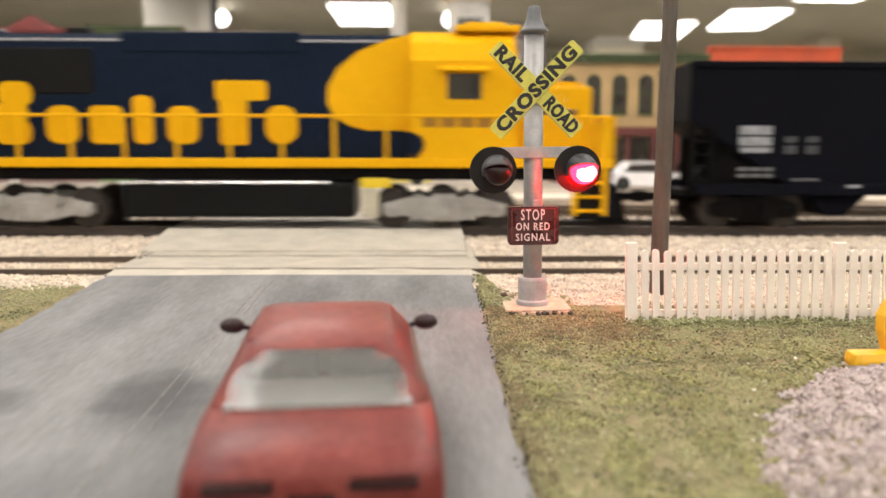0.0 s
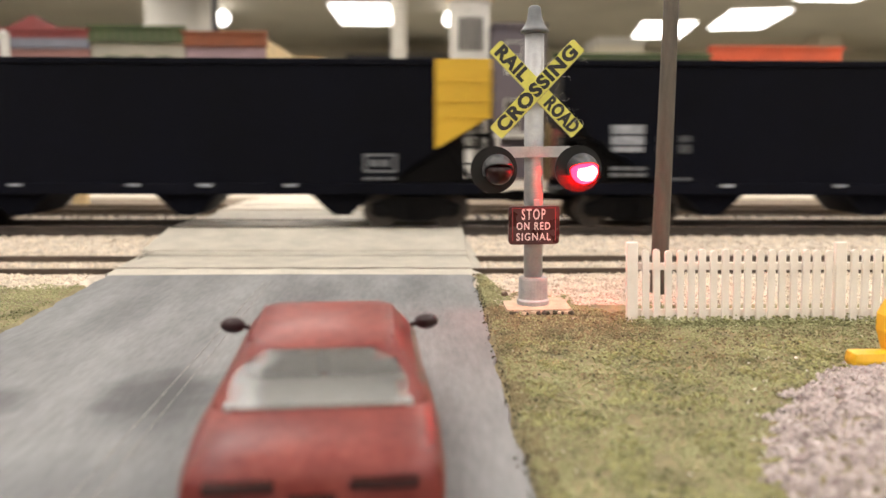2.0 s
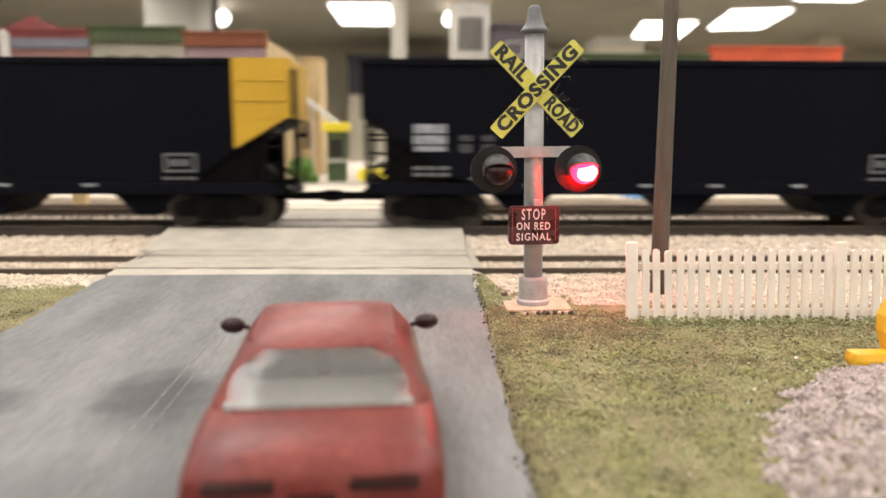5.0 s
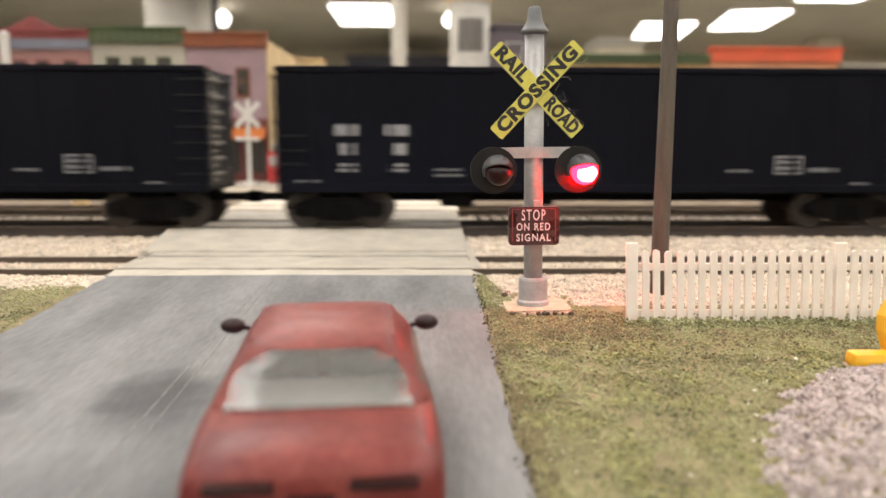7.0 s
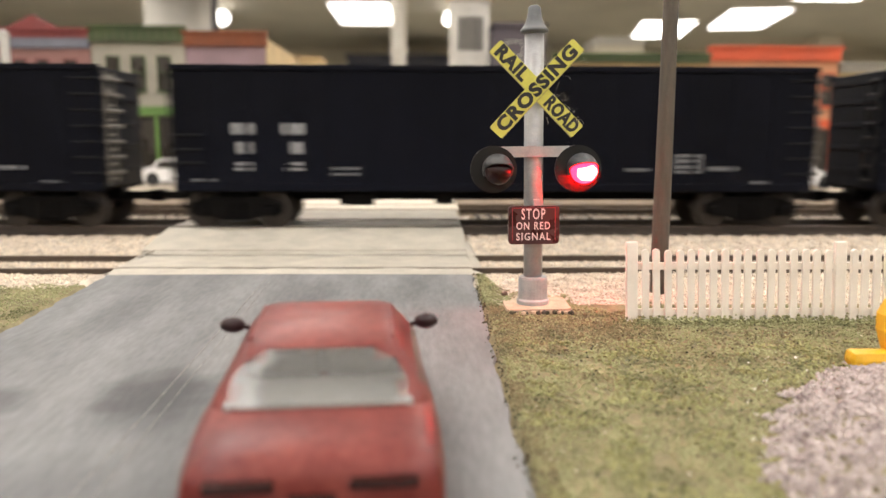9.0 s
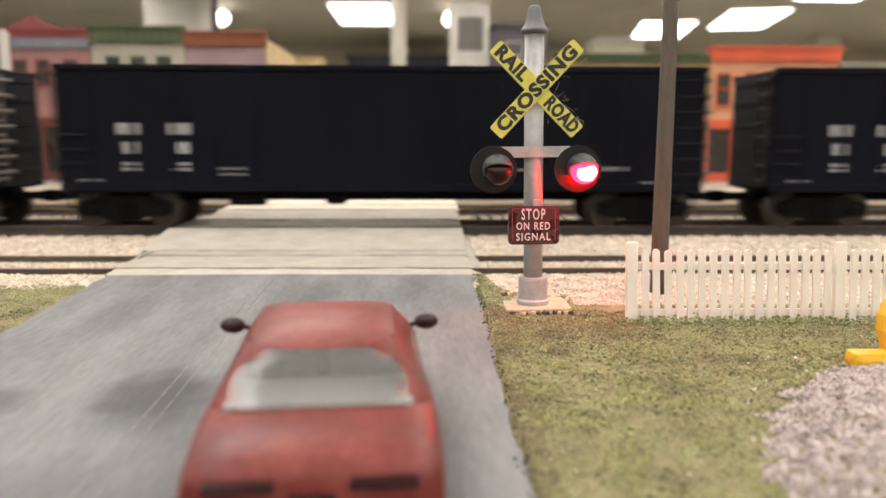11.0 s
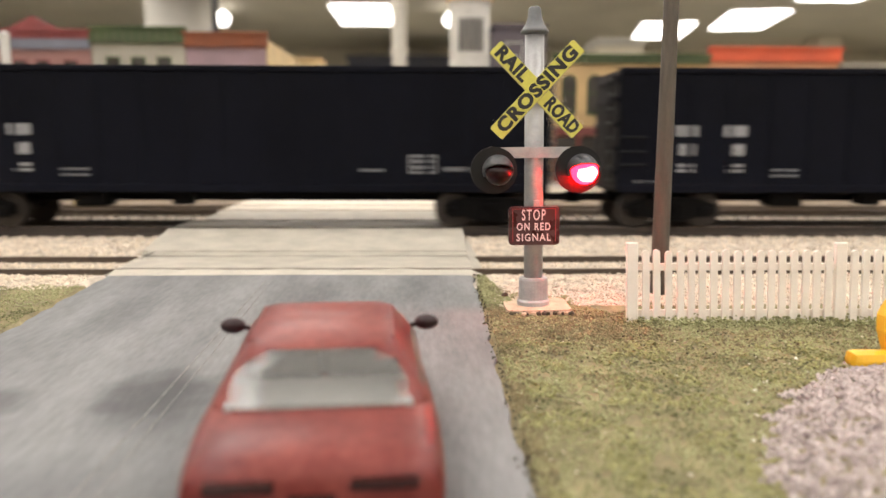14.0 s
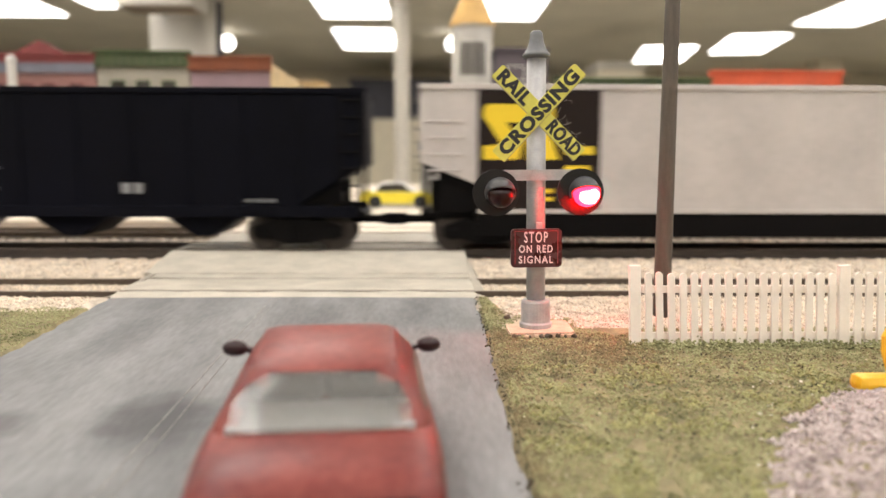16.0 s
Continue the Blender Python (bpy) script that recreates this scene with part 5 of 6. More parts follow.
def building(name, label, x0, x1, height, depth, wall, cornice, shop, y=850, windows=(), band=10, trim=None, arched=False, win_z=96, win_h=30, win_w=12, side=None, shop_h=70, awning=None):
    b = thing(name, label, "building", (0, 0, -2), group="model town storefronts")
    part("wall", box(x0, x1, y, y + depth, shop_h, height - band, bevel=0.5), wall, b)
    if side:
        part("side_wall", box(x1 - 0.2, x1 + 1.2, y + 1, y + depth, 0, height - band * 0.4), side, b, "sand coloured plain side wall")
    part("cornice", box(x0 - 1.5, x1 + 1.5, y - 4, y + 5, height - band, height, bevel=0.8), cornice, b)
    part("cornice_cap", box(x0 - 2.5, x1 + 2.5, y - 6.5, y + 5, height - 2, height + 1.2, bevel=0.6), trim or cornice, b)
    n = int((x1 - x0) / 9)
    for i in range(n):
        xx = x0 + 4 + i * (x1 - x0 - 8) / max(1, n - 1)
        part("corbel", box(xx - 1.2, xx + 1.2, y - 5, y - 3.6, height - band + 0.5, height - 3), trim or cornice, b)
    part("roof", box(x0 + 1, x1 - 1, y + 5, y + depth - 1, height - band - 1, height - band * 0.6), SLATE, b)
    for x in windows:
        window(b, x, win_z, win_w, win_h, y, trim or cornice, arched)
    # shop front: base, posts, panes and a door
    part("shop_base", box(x0, x1, y + 3, y + depth, 0, shop_h), wall, b)
    part("shop_sign", box(x0, x1, y - 2.5, y + 3, shop_h - 9, shop_h + 1, bevel=0.5), shop, b)
    part("stall_riser", box(x0, x1, y - 1, y + 3, 0, 10), shop, b)
    m = max(3, int((x1 - x0) / 26))
    for i in range(m + 1):
        xx = x0 + 1.5 + i * (x1 - x0 - 3) / m
        part("pilaster", box(xx - 2, xx + 2, y - 1.5, y + 3, 0, shop_h - 9, bevel=0.4), shop, b)
        if i < m:
            xa = xx + 3
            xb = x0 + 1.5 + (i + 1) * (x1 - x0 - 3) / m - 3
            part("shop_window", box(xa, xb, y + 1.2, y + 2.0, 10, shop_h - 10), WINDARK, b, "dark shop window")
    if awning:
        part("awning", prism(bmesh.new(), [(y, shop_h - 8), (y - 16, shop_h - 20), (y - 16, shop_h - 22), (y, shop_h - 10)], "x", x0 + 2, x1 - 2), awning, b)
    return b


def build_town():
    b = building("pink_building", "pink shop building with red gabled cornice and slate frieze", -486, -371.5, 166, 90, PINK, REDROOF, MAROON, windows=(-472, -449, -424, -393), band=9, win_z=108, win_h=25, win_w=13)
    part("frieze", box(-486, -371.5, 846.5, 851, 146, 157.2), SLATE, b, "blue-grey frieze band")
    part("gable", prism(bmesh.new(), [(-478, 164), (-384, 164), (-404, 168), (-430, 181), (-456, 168)], "y", 844, 852), REDROOF, b, "red peaked gable")
    building("green_building", "cream shop building with green cornice and green shopfront", -370, -267.5, 169.5, 90, CREAM, GREENC, paint("green_shop", (0.11, 0.21, 0.05)), windows=(-347, -319, -290.5), band=17, trim=GREEND, win_z=100, win_h=37, win_w=13, shop_h=82)
    building("lilac_building", "lilac shop building with rust cornice and orange awning", -266, -177.5, 164, 190, LILAC, RUST, MAROON, windows=(-247, -204), band=15, side=SANDW, win_z=96, win_h=30, win_w=13, awning=ORANGE)
    s = thing("sand_annex", "low sand coloured annex behind the lilac building", "building", (0, 0, -2))
    part("wall", box(-176, -146, 1052, 1120, 0, 158, bevel=1), SANDW, s)
    part("roof", box(-178, -144, 1050, 1122, 158, 161, bevel=0.6), TAN, s)
    c = thing("white_canopy", "sloping white canopy roof on two posts", "canopy", (-118, 872, -2))
    part("canopy_roof", prism(bmesh.new(), [(-22, 92), (-19, 95), (19, 66), (22, 58)], "y", -14, 14), WHITEH, c)
    for x in (-14, 14):
        part("canopy_post", box(x - 1.2, x + 1.2, 4, 6.4, 0, 84 if x < 0 else 66), WHITEH, c)
    t = building("tan_building", "tan brick building with tall arched windows and green cornice", 146, 321, 142.5, 120, TAN, GREENC, MAROON, windows=(163, 192, 222, 252, 283, 308), band=9, trim=GREEND, arched=True, win_z=78, win_h=42, win_w=14, shop_h=62)
    building("orange_building", "orange-red shop building with bright red cornice", 322.5, 471, 151.5, 110, paint("pale_orange_wall", (0.52, 0.26, 0.14)), BRICKRED, BRICKRED, windows=(340, 372, 404, 436, 460), band=15, win_z=86, win_h=36, win_w=14)
    building("stone_building", "pale beige building beyond the orange one", 474, 640, 134, 100, SANDW, CREAM, TAN, windows=(500, 540, 580), win_z=80, win_h=30)
    # white house with a round turret, and its dark neighbour
    h = thing("white_house", "white wooden town house with round turret and tan cone roof", "house", (0, 0, -2))
    part("wall", box(-8, 72, 905, 990, 0, 128, bevel=0.8), WHITEH, h)
    part("turret", turned(bmesh.new(), [(24, 0), (24, 205), (26, 206), (26, 210)], 20, (53, 905)), WHITEH, h)
    part("cone_roof", turned(bmesh.new(), [(28, 209), (20, 228), (9, 252), (1, 280)], 20, (53, 905)), TANROOF, h, "tan conical turret roof")
    for a in (-115, -90, -65):
        for z, hh in ((150, 38), (92, 34), (36, 34)):
            o = part("turret_window", box(-4.4, 4.4, -1.2, 0.6, 0, hh, bevel=0.2), WINDARK, h, "dark narrow turret window")
            o.matrix_basis = pose((53 + 23.6 * math.cos(radians(a))) * MM, (905 + 23.6 * math.sin(radians(a))) * MM, z * MM, 0, 0, a + 90)
            part("glazing_bar", box(-0.7, 0.7, -1.8, -1.0, 0, hh), WHITEH, o)
    for z in (30, 82):
        for x in (6, 22):
            window(h, x, z, 10, 30, 905, paint("grey_trim", (0.4, 0.4, 0.4)))
    part("porch_roof", box(-12, 30, 880, 906, 64, 68, bevel=0.5), SLATE, h)
    p = thing("purple_house", "dark purple-grey town house with white window", "house", (0, 0, -2))
    part("wall", box(80, 144, 900, 980, 0, 180, bevel=0.8), PURPLE, p)
    part("roof", prism(bmesh.new(), [(78, 180), (146, 180), (144, 184), (80, 184)], "y", 896, 984), PURPLE, p)
    window(p, 106, 128, 18, 34, 900, WHITEH, pane=PURPLE)
    window(p, 104, 60, 16, 34, 900, WHITEH)
    window(p, 130, 60, 14, 34, 900, WHITEH)
    part("porch", box(80, 140, 876, 900, 50, 56, bevel=0.6), WHITEH, p)
    part("porch_post", box(84, 88, 877, 881, 0, 50), WHITEH, p)
    part("porch_post", box(130, 134, 877, 881, 0, 50), WHITEH, p)
    # white post before the pink house
    q = thing("street_post", "short thick white post on the street", "post", (-437, 800, -2))
    part("shaft", turned(bmesh.new(), [(5, 0), (4.6, 150), (5.4, 151), (5.4, 156), (2, 158)], 16), WHITEH, q)


def small_car(name, label, paint_mat, at, L=95, W=37, rz=0, glass=None):
    c = thing(name, label, "car", at, rz)
    body = [(0, 7), (4, 4), (L - 4, 4), (L, 8), (L - 1, 13.5), (L * 0.78, 16.5), (2, 17)]
    b = part("body", prism(bmesh.new(), body, "y", -W / 2, W / 2), paint_mat, c)
    g = part("cabin", prism(bmesh.new(), [(L * 0.16, 16.8), (L * 0.27, 26.5), (L * 0.56, 27), (L * 0.74, 16.4)], "y", -W / 2 + 3, W / 2 - 3), glass or paint_mat, c)
    part("side_window", prism(bmesh.new(), [(L * 0.22, 17.4), (L * 0.29, 25), (L * 0.54, 25.4), (L * 0.67, 17.2)], "y", -W / 2 + 2.6, -W / 2 + 3.2), WINDARK, g)
    for x in (L * 0.2, L * 0.78):
        for s in (-1, 1):
            part("wheel", cyl(bmesh.new(), (x, s * (W / 2 - 4.4), 6.6), (0, s, 0), 6.6, 4.8, 20), TYRE, c)
    return c


build_town()
small_car("white_car", "white car parked along the town street", CARWHITE, (-295, 780, -2.2), L=86)
small_car("yellow_car", "bright yellow car with pale roof on the street", CARYEL, (-72, 800, -2.2), L=82, glass=CARWHITE)
small_car("silver_car", "silver white car parked before the tan building", CARWHITE, (172, 720, -2.2), L=88)
small_car("red_white_car", "white car parked before the orange building", CARWHITE, (330, 740, -2.2), L=84)


def build_street_bits():
    b = thing("green_bush", "bright green foam bush beside the street", "bush", (-136, 820, -2.5))
    rng = np.random.default_rng(4)
    bm = bmesh.new()
    for i in range(70):
        a, r, z = rng.uniform(0, 6.28), rng.uniform(0, 17), rng.uniform(2, 24)
        s = rng.uniform(3, 6)
        k = 1 - (z / 34) ** 2
        m = Matrix.Translation((r * k * math.cos(a), r * k * math.sin(a), z)) @ Euler((a, r, z)).to_matrix().to_4x4()
        bmesh.ops.create_icosphere(bm, subdivisions=1, radius=s, matrix=m)
    part("crown", bm, LEAF, b)
    part("trunk", turned(bmesh.new(), [(2.4, 0), (1.6, 8)], 8), TIE, b)
    k = thing("kiosk", "dark green kiosk with yellow roof", "kiosk", (-100, 850, -2))
    part("body", box(-10, 10, -10, 10, 0, 56, bevel=0.6), GREEND, k)
    part("roof", box(-15, 15, -14, 14, 56, 66, bevel=1.2), CARYEL, k, "yellow roof")
    part("counter", box(-11, 11, -13, -10, 22, 25, bevel=0.4), WHITEH, k)
    part("opening", box(-7, 7, -10.4, -9.8, 27, 48), WINDARK, k)
    r = thing("fuel_pump", "red and white street fuel pump", "fuel pump", (-168, 836, -2))
    part("body", box(-7, 7, -6, 6, 0, 34, bevel=1), REDBOX, r)
    part("face", box(-5, 5, -6.4, -5.8, 18, 30), WHITEH, r)
    part("globe", turned(bmesh.new(), [(1.5, 34), (4.2, 37), (4.2, 41), (1.5, 44)], 14), WHITEH, r)
    w = thing("street_signal", "white street crossing post with cross boards", "signal post", (-179, 760, -2))
    part("mast", turned(bmesh.new(), [(2.4, 0), (2.2, 86), (1, 88)], 12), WHITEH, w)
    for t in (-45, 45):
        o = part("board", box(-17, 17, -0.6, 0.6, -2.6, 2.6), WHITEH, w)
        o.matrix_basis = pose(0, (-3 - t * 0.01) * MM, 72 * MM, 0, t, 0)
    part("foot", box(-7, 7, -7, 7, 0, 5, bevel=1), WHITEH, w)
    part("lamp_arm", box(-12, 12, -3.6, -2.2, 46, 50, bevel=0.4), WHITEH, w)


build_street_bits()


# ---- the club room ----
def build_room():
    X0, X1, Y0, Y1, Z0, Z1 = -7200, 7500, -5000, 11200, -1150, 1420
    def wall(name, *a):
        tagged(part(name, box(*a), WALLROOM), "plain beige club room wall", "wall", kind="structure")
    wall("wall_north", X0 - 150, X1 + 150, Y1, Y1 + 150, Z0, Z1)
    wall("wall_south", X0 - 150, X1 + 150, Y0 - 150, Y0, Z0, Z1)
    wall("wall_west", X0 - 150, X0, Y0, Y1, Z0, Z1)
    wall("wall_east", X1, X1 + 150, Y0, Y1, Z0, Z1)
    tagged(part("floor", box(X0, X1, Y0, Y1, Z0 - 100, Z0 - 4), FLOORM), "grey club room floor", "floor", kind="structure")
    tagged(part("ceiling", box(X0, X1, Y0, Y1, Z1 + 4, Z1 + 100), CEIL), "cream plaster ceiling", "ceiling", kind="structure")
    tb = thing("layout_table", "plywood layout table carrying the model scenery", "table", (0, 0, 0), kind="structure")
    part("top", box(-6650, 6650, -60, 1700, -70, -24), PLY, tb)
    for x in (-6500, -3900, -1300, 1300, 3900, 6500):
        for y in (20, 1600):
            part("leg", box(x - 40, x + 40, y - 40, y + 40, Z0, -70, bevel=3), PLY, tb)
    # ceiling lights
    lamp = thing("ceiling_light", "white recessed fluorescent ceiling light, switched on", "ceiling light", (0, 0, Z1), group="fluorescent ceiling lights")
    part("frame", box(-330, 330, -640, 640, -14, 0, bevel=4), LAMPFRAME, lamp)
    part("diffuser", box(-300, 300, -610, 610, -20, -14.5), LAMPGLOW, lamp)
    spots = [(-663, 8270), (-650, 6425), (690, 6470), (2900, 9230), (3600, 8430), (3830, 6630), (-3612, 6440), (-2600, 6060)]
    # Unseen rows overhead and behind, added to light the layout.
    spots += [(x, y) for y in (5000, 3300, 1600, -100, -1800, -3500) for x in (-3700, -2200, -663, 740, 2300, 3890)]
    # Three more out of view, added to brighten the right-hand wall.
    spots += [(5900, y) for y in (8400, 6700, 5000)]
    lamp.matrix_basis = pose(spots[0][0] * MM, spots[0][1] * MM, Z1 * MM)
    for x, y in spots[1:]:
        copy_thing(lamp, pose(x * MM, y * MM, Z1 * MM, 0, 0, -10 if 2500 < x < 5000 and y > 8000 else 0))
    for x, y, z in ((-2081, 7895, 1300), (262, 7875, 1300)):
        b = thing("globe_lamp", "small round glowing ceiling lamp", "ceiling lamp", (x, y, z), group="round ceiling lamps")
        bm = bmesh.new()
        bmesh.ops.create_uvsphere(bm, u_segments=20, v_segments=12, radius=72)
        part("globe", bm, LAMPGLOW, b, smooth=True)
        part("stem", cyl(bmesh.new(), (0, 0, 66), (0, 0, 1), 16, Z1 - z - 66, 12), LAMPFRAME, b)
    # columns and far furniture
    c = thing("pipe_column", "slim white round column from floor to ceiling", "column", (-205, 6000, Z0), kind="structure")
    part("shaft", turned(bmesh.new(), [(60, 0), (60, Z1 - Z0)], 20), paint("column_cream", (0.44, 0.41, 0.35)), c)
    c = thing("square_column", "slim white square column below the ceiling", "column", (-1788, 6300, Z0), kind="structure")
    part("shaft", box(-47, 47, -47, 47, 0, Z1 - Z0, bevel=8), WHITEROOM, c)
    part("corner_guard", box(50, 88, -25, 25, 0, Z1 - Z0 - 40), DARKROOM, c, "dark upright strip beside the column")
    c = thing("wall_pier", "broad cream wall pier behind the air unit", "pier", (-2085, 6500, Z0), kind="structure")
    part("shaft", box(-245, 245, -110, 110, 0, Z1 - Z0, bevel=8), WHITEROOM, c)
    u = thing("air_unit", "pale air unit hanging below the ceiling", "air unit", (-2086, 6000, 1250))
    part("case", box(-312, 312, -200, 200, 0, 146, bevel=24), WHITEROOM, u)
    part("outlet", box(-280, 280, -150, 150, -10, 2, bevel=4), paint("brown_grille", (0.2, 0.15, 0.1)), u)
    for x in (-250, 250):
        part("hanger", cyl(bmesh.new(), (x, 0, 140), (0, 0, 1), 9, 30, 10), LAMPFRAME, u)
    for x0, x1, y, z in ((-1010, 420, 9900, 1175), (900, 2300, 10400, 960), (-6000, -3200, 10000, 700)):
        d = thing("dark_cabinet", "dark cabinet on a pale base by the far wall", "cabinet", (0, y, Z0))
        part("body", box(x0, x1, 0, 400, z - Z0 - 520, z - Z0 - 60, bevel=10), DARKROOM, d)
        part("base", box(x0 + 10, x1 - 10, 10, 400, 0, z - Z0 - 520), WALLROOM, d, "pale beige cabinet base")
        part("top", box(x0 - 20, x1 + 20, -20, 420, z - Z0 - 60, z - Z0, bevel=8), DARKROOM, d)
        for i in range(3):
            w = (x1 - x0) / 3
            part("door", box(x0 + i * w + 12, x0 + (i + 1) * w - 12, -12, 0, z - Z0 - 490, z - Z0 - 90, bevel=4), DARKROOM, d)
    e = thing("far_pillar", "pale wall pier in the far corner", "pier", (5200, 9800, Z0), kind="structure")
    part("shaft", box(-160, 160, -160, 160, 0, Z1 - Z0, bevel=8), WALLROOM, e)
    f = thing("white_model_roof", "white roof on a far layout", "layout", (1900, 7600, Z0))
    part("top", box(-250, 250, -300, 300, 2135, 2200, bevel=10), WHITEROOM, f)
    part("body", box(-225, 225, -260, 260, 0, 2135), WALLROOM, f)


build_room()


# ---- loose scenery ----
def in_heap(x, y):
    return heap_reach(x, y) < 1 - 0.07 * noise.noise(Vector((x / 4, y / 4, 7)))


def grass_right(rng, n):
    out = []
    while len(out) < n:
        x, y = rng.uniform(19.5, 205), rng.uniform(96, 258)
        edge = 250 - 18 * noise.noise(Vector((x / 14, 2, 0))) - (14 if x > 50 else 0) - max(0, (x - 60) * 0.05)
        if y > edge and x > 27 + 3 * noise.noise(Vector((y / 4, 0, 0))) or y > 276:
            continue
        if math.hypot(x - 36, y - 238) < 11.5 or in_heap(x, y) or x < 19.6 + 1.6 * noise.noise(Vector((y / 5, 1, 5))):
            continue
        if noise.noise(Vector((x / 6, y / 6, 11))) < -0.45:
            continue
        out.append((x, y, land(x, y) + rng.uniform(-0.2, 0.55) + 0.5 * noise.noise(Vector((x / 2.6, y / 2.6, 6)))))
    return np.array(out)


def grass_corner(rng, n):
    out = []
    while len(out) < n:
        x, y = rng.uniform(19.5, 33), rng.uniform(240, 283)
        if x > 20.2 + 9.5 * (1 - (y - 240) / 60):
            continue
        out.append((x, y, land(x, y) + rng.uniform(0, 0.7)))
    return np.array(out)


def grass_left(rng, n):
    out = []
    while len(out) < n:
        x, y = rng.uniform(-230, -123), rng.uniform(150, 274)
        if y > 268 + 5 * noise.noise(Vector((x / 8, 1, 0))) + (x + 124) * 0.10 or x > -124.5 + 2 * noise.noise(Vector((y / 5, 3, 0))):
            continue
        out.append((x, y, land(x, y) + rng.uniform(-0.1, 0.6)))
    return np.array(out)


def fence_foot(rng, n):
    out = []
    for _ in range(n):
        x, y = rng.uniform(60, 200), 219 + rng.normal(0, 2.2)
        out.append((x, y, land(x, y) + abs(rng.normal(0, 0.9))))
    return np.array(out)


def brown_patch(rng, n):
    out = []
    while len(out) < n:
        x, y = rng.normal(45, 12), rng.normal(211, 8)
        if x < 21 or y > 226 or math.hypot(x - 36, y - 238) < 11.5:
            continue
        out.append((x, y, land(x, y) + rng.uniform(0, 0.55)))
    return np.array(out)


def road_edge(rng, n):
    out = []
    while len(out) < n:
        y = rng.uniform(100, 262)
        x = 19.4 + abs(rng.normal(0, 2.2 + 0.05 * max(0, y - 150)))
        if math.hypot(x - 36, y - 238) < 9.5 or noise.noise(Vector((x / 5, y / 9, 4))) < -0.12:
            continue
        out.append((x, y, land(x, y) + rng.uniform(0, 0.55)))
    return np.array(out)


def edge_crumbs(rng, n):
    out = []
    while len(out) < n:
        y = rng.uniform(100, 270)
        x = 19.3 + rng.normal(0, 0.8) + 1.1 * noise.noise(Vector((y / 6, 8, 2)))
        out.append((x, y, near_land(y) + 0.25))
    return np.array(out)


def heap(rng, n):
    out = []
    while len(out) < n:
        x, y = rng.uniform(50, 190), rng.uniform(84, 187)
        if in_heap(x, y):
            out.append((x, y, land(x, y) + rng.uniform(-0.2, 0.7)))
    return np.array(out)


def heap_edge(rng, n):
    out = []
    for _ in range(n):
        a = rng.uniform(1.9, 3.9)
        r = 1.02 + abs(rng.normal(0, 0.16))
        x, y = 122 + 64 * r * 0.9 * math.cos(a), 112 + 70 * r * 0.9 * math.sin(a)
        out.append((x, y, land(x, y) + 0.4))
    return np.array(out)


def bed(x0, x1, y0, y1, hole=None):
    def place(rng, n):
        out = []
        while len(out) < n:
            x, y = rng.uniform(x0, x1), rng.uniform(y0, y1)
            if ROAD_L - 5 < x < ROAD_R + 4:
                continue
            if hole and math.hypot(x - 36, y - 238) < 9.5:
                continue
            if any(abs(y - r) < 1.3 for r in (293.6, 326.4, 375.1, 407.9)) or (y > 425 and ((x + 6600) % 7.2 < 1.9 or (x + 6600) % 7.2 > 5.3)):
                continue
            out.append((x, y, land(x, y) + rng.uniform(-0.2, 0.35)))
        return np.array(out)
    return place


scatter("grass", 44000, grass_right, (0.20, 0.54), TURF, 1, label="olive green ground foam turf with bare flecks", category="grass")
scatter("grass", 2200, grass_corner, (0.28, 0.6), TURF, 2, label="green foam tuft between road and signal", category="grass")
scatter("grass", 15000, grass_left, (0.26, 0.55), TURF, 3, label="green ground foam strip along the road edge", category="grass")
scatter("grass", 4200, fence_foot, (0.3, 0.8), TURF, 9, label="darker green foam along the fence foot", category="grass")
def clumps(rng, n):
    out = []
    while len(out) < n:
        x, y = rng.uniform(21, 160), rng.uniform(98, 200)
        if in_heap(x, y) or noise.noise(Vector((x / 11, y / 11, 21))) < 0.12 or math.hypot(x - 36, y - 238) < 14:
            continue
        out.append((x, y, land(x, y) + rng.uniform(0.1, 0.9)))
    return np.array(out)


def worn(rng, n):
    out = []
    while len(out) < n:
        x, y = rng.uniform(21, 170), rng.uniform(140, 232)
        if in_heap(x, y) or noise.noise(Vector((x / 9, y / 7, 31))) < 0.2 - (y - 190) * 0.006 or math.hypot(x - 36, y - 238) < 13:
            continue
        out.append((x, y, land(x, y) + rng.uniform(0.1, 0.7)))
    return np.array(out)


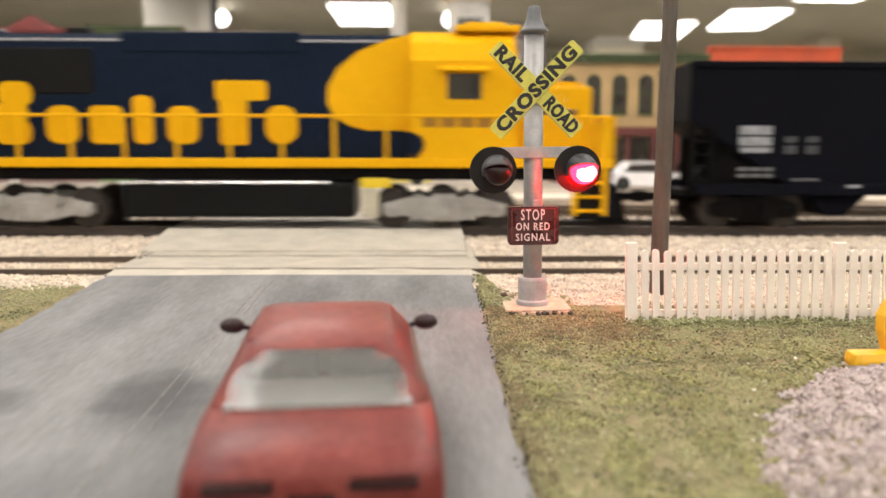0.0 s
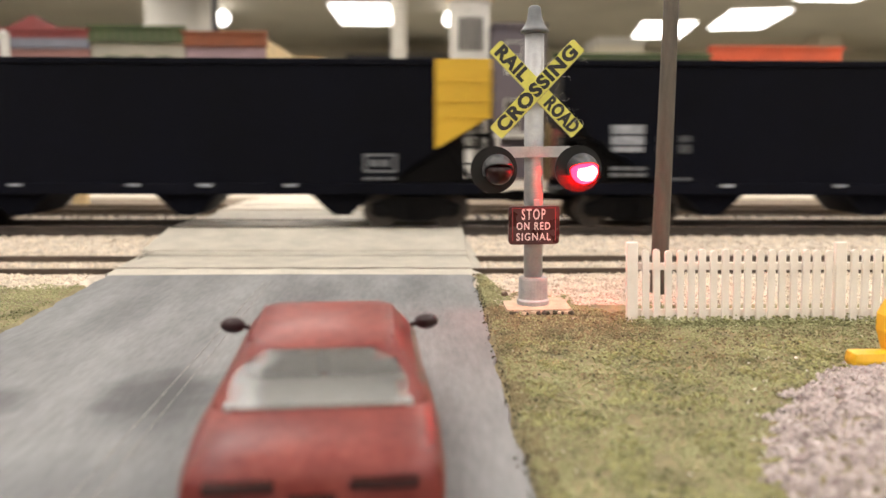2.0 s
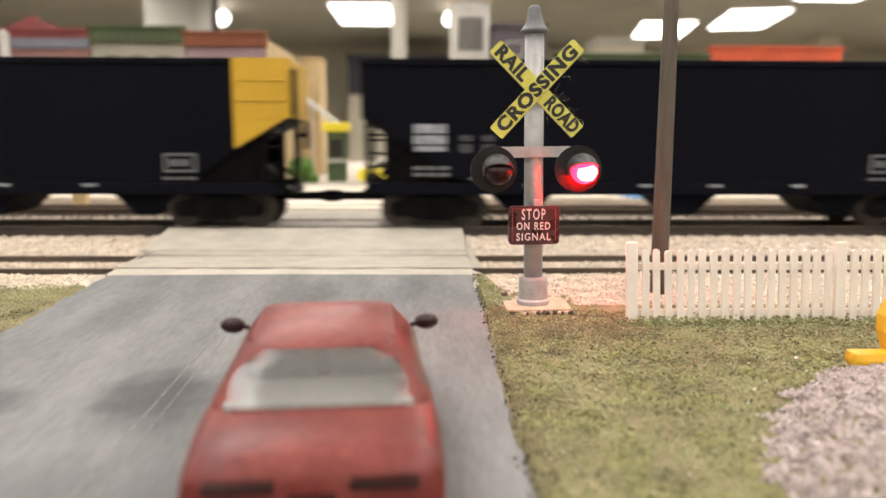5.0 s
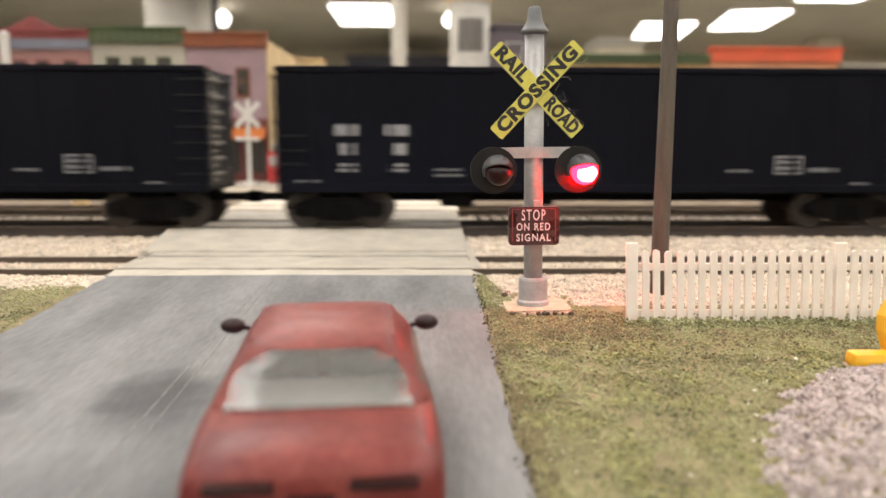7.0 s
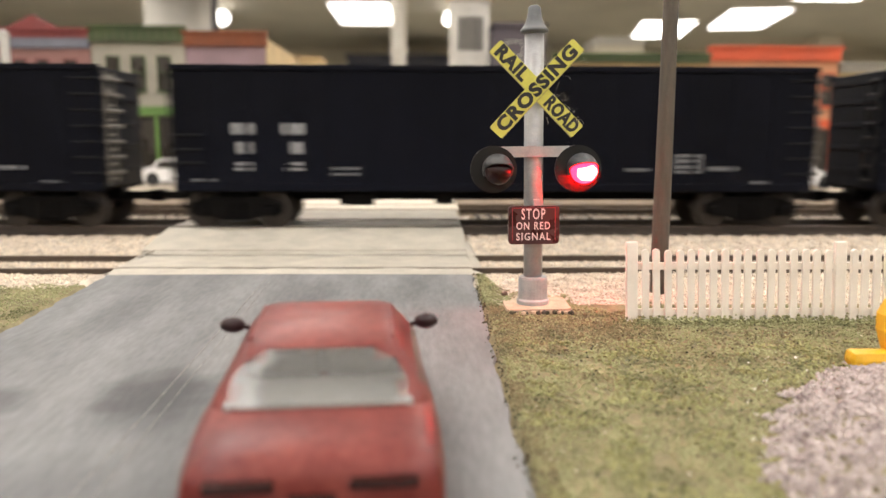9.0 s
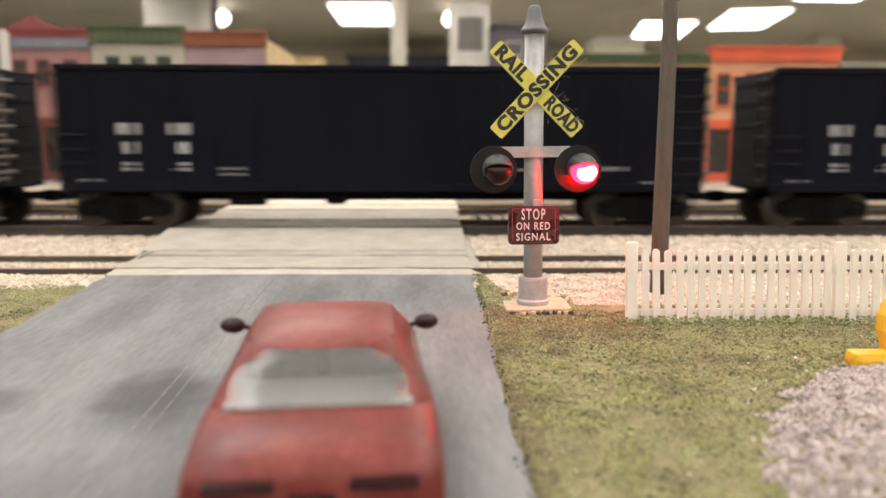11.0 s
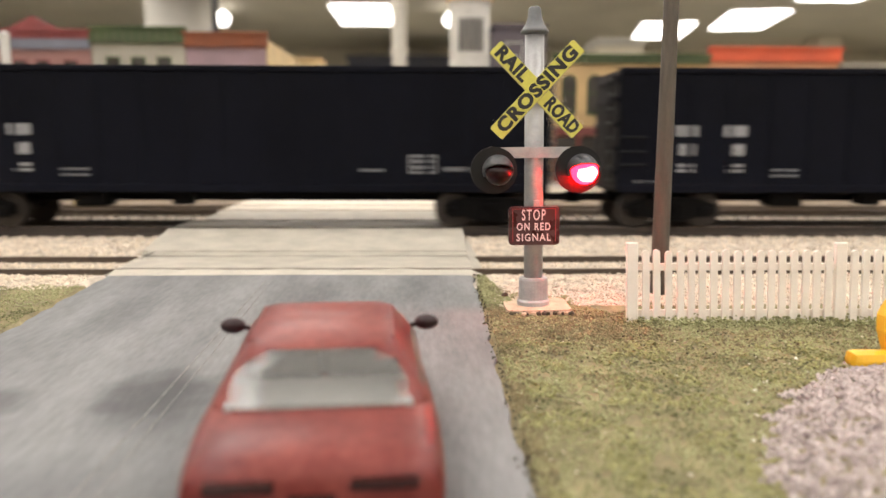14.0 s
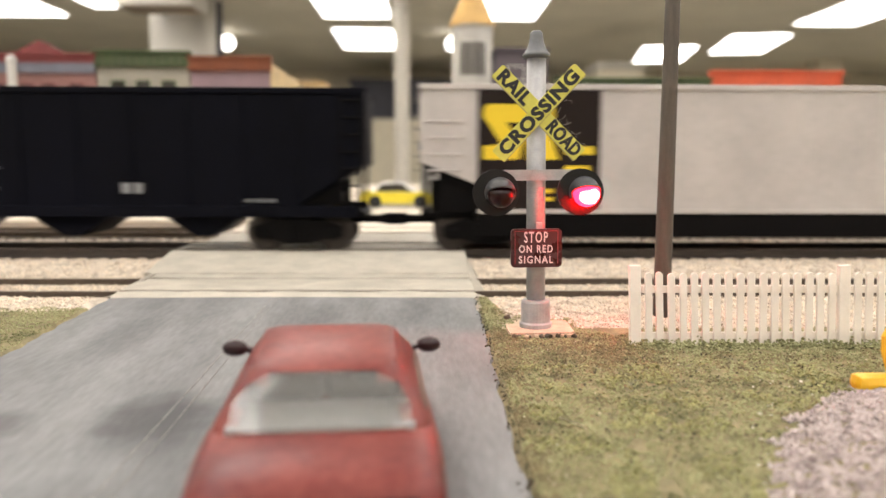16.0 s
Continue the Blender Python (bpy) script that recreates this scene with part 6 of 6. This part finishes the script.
scatter("grass", 3200, clumps, (0.25, 0.75), TURF_YEL, 51, squash=0.5, label="yellow-green foam clumps strewn over the turf", category="grass")
scatter("dry_grass", 3400, worn, (0.22, 0.5), TURF_BROWN, 52, label="worn brown patches in the turf", category="grass")
scatter("dry_grass", 3600, road_edge, (0.2, 0.5), TURF_BROWN, 14, label="brown earthy foam along the road edge", category="grass")
scatter("dark_specks", 240, edge_crumbs, (0.18, 0.5), SOIL_DARK, 33, label="dark crumbs along the ragged road edge", category="debris")
scatter("dry_grass", 2600, brown_patch, (0.25, 0.55), TURF_BROWN, 4, label="brown foam patch round the signal", category="grass")
scatter("gravel_heap", 15500, heap, (0.45, 1.02), GRAVEL, 5, squash=0.8, label="heap of mauve-grey loose gravel", category="gravel")
scatter("white_flecks", 46, heap_edge, (0.2, 0.7), WHITEPL, 6, squash=0.35, label="white plaster flecks beside the gravel", category="debris")
scatter("ballast", 14000, bed(20, 260, 239, 294, True), (0.35, 0.75), BALLAST, 7, label="pale beige loose ballast beside the siding", category="ballast")
scatter("ballast", 5000, bed(-280, -120, 262, 294), (0.35, 0.75), BALLAST, 10, label="pale ballast beside the siding and road", category="ballast")
scatter("ballast", 9000, bed(-300, 330, 294, 345), (0.4, 0.85), BALLAST, 8, label="beige ballast between the siding rails", category="ballast")
scatter("ballast", 12000, bed(-330, 380, 340, 373), (0.4, 0.85), BALLAST, 11, label="beige ballast shoulder of the main line", category="ballast")
scatter("ballast", 14000, bed(-360, 480, 373, 449), (0.4, 0.8), BALLAST, 12, label="pale ballast between the main line ties", category="ballast")


def tie_ends(rng, n):
    """Ballast heaped between the near ends of the far track's ties."""
    out = []
    while len(out) < n:
        x, y = rng.uniform(-360, 480), rng.uniform(413, 431)
        if ROAD_L - 5 < x < ROAD_R + 4 or not 1.7 < (x + 6600) % 7.2 < 5.5:
            continue
        out.append((x, y, land(x, y) + rng.uniform(-0.1, 1.3)))
    return np.array(out)


scatter("ballast", 7000, tie_ends, (0.4, 0.8), BALLAST_WHITE, 41, label="whitish ballast heaped between the far tie ends", category="ballast")


def specks(rng, n):
    out = []
    while len(out) < n:
        x, y = rng.uniform(21, 150), rng.uniform(105, 232)
        if not in_heap(x, y):
            out.append((x, y, land(x, y) + 0.55))
    return np.array(out)


scatter("dark_specks", 520, specks, (0.18, 0.5), SOIL_DARK, 31, label="dark crumbs of earth in the turf", category="debris")
scatter("pale_specks", 90, specks, (0.15, 0.4), BALLAST, 32, label="pale crumbs of ballast strewn in the turf", category="debris")

motions()
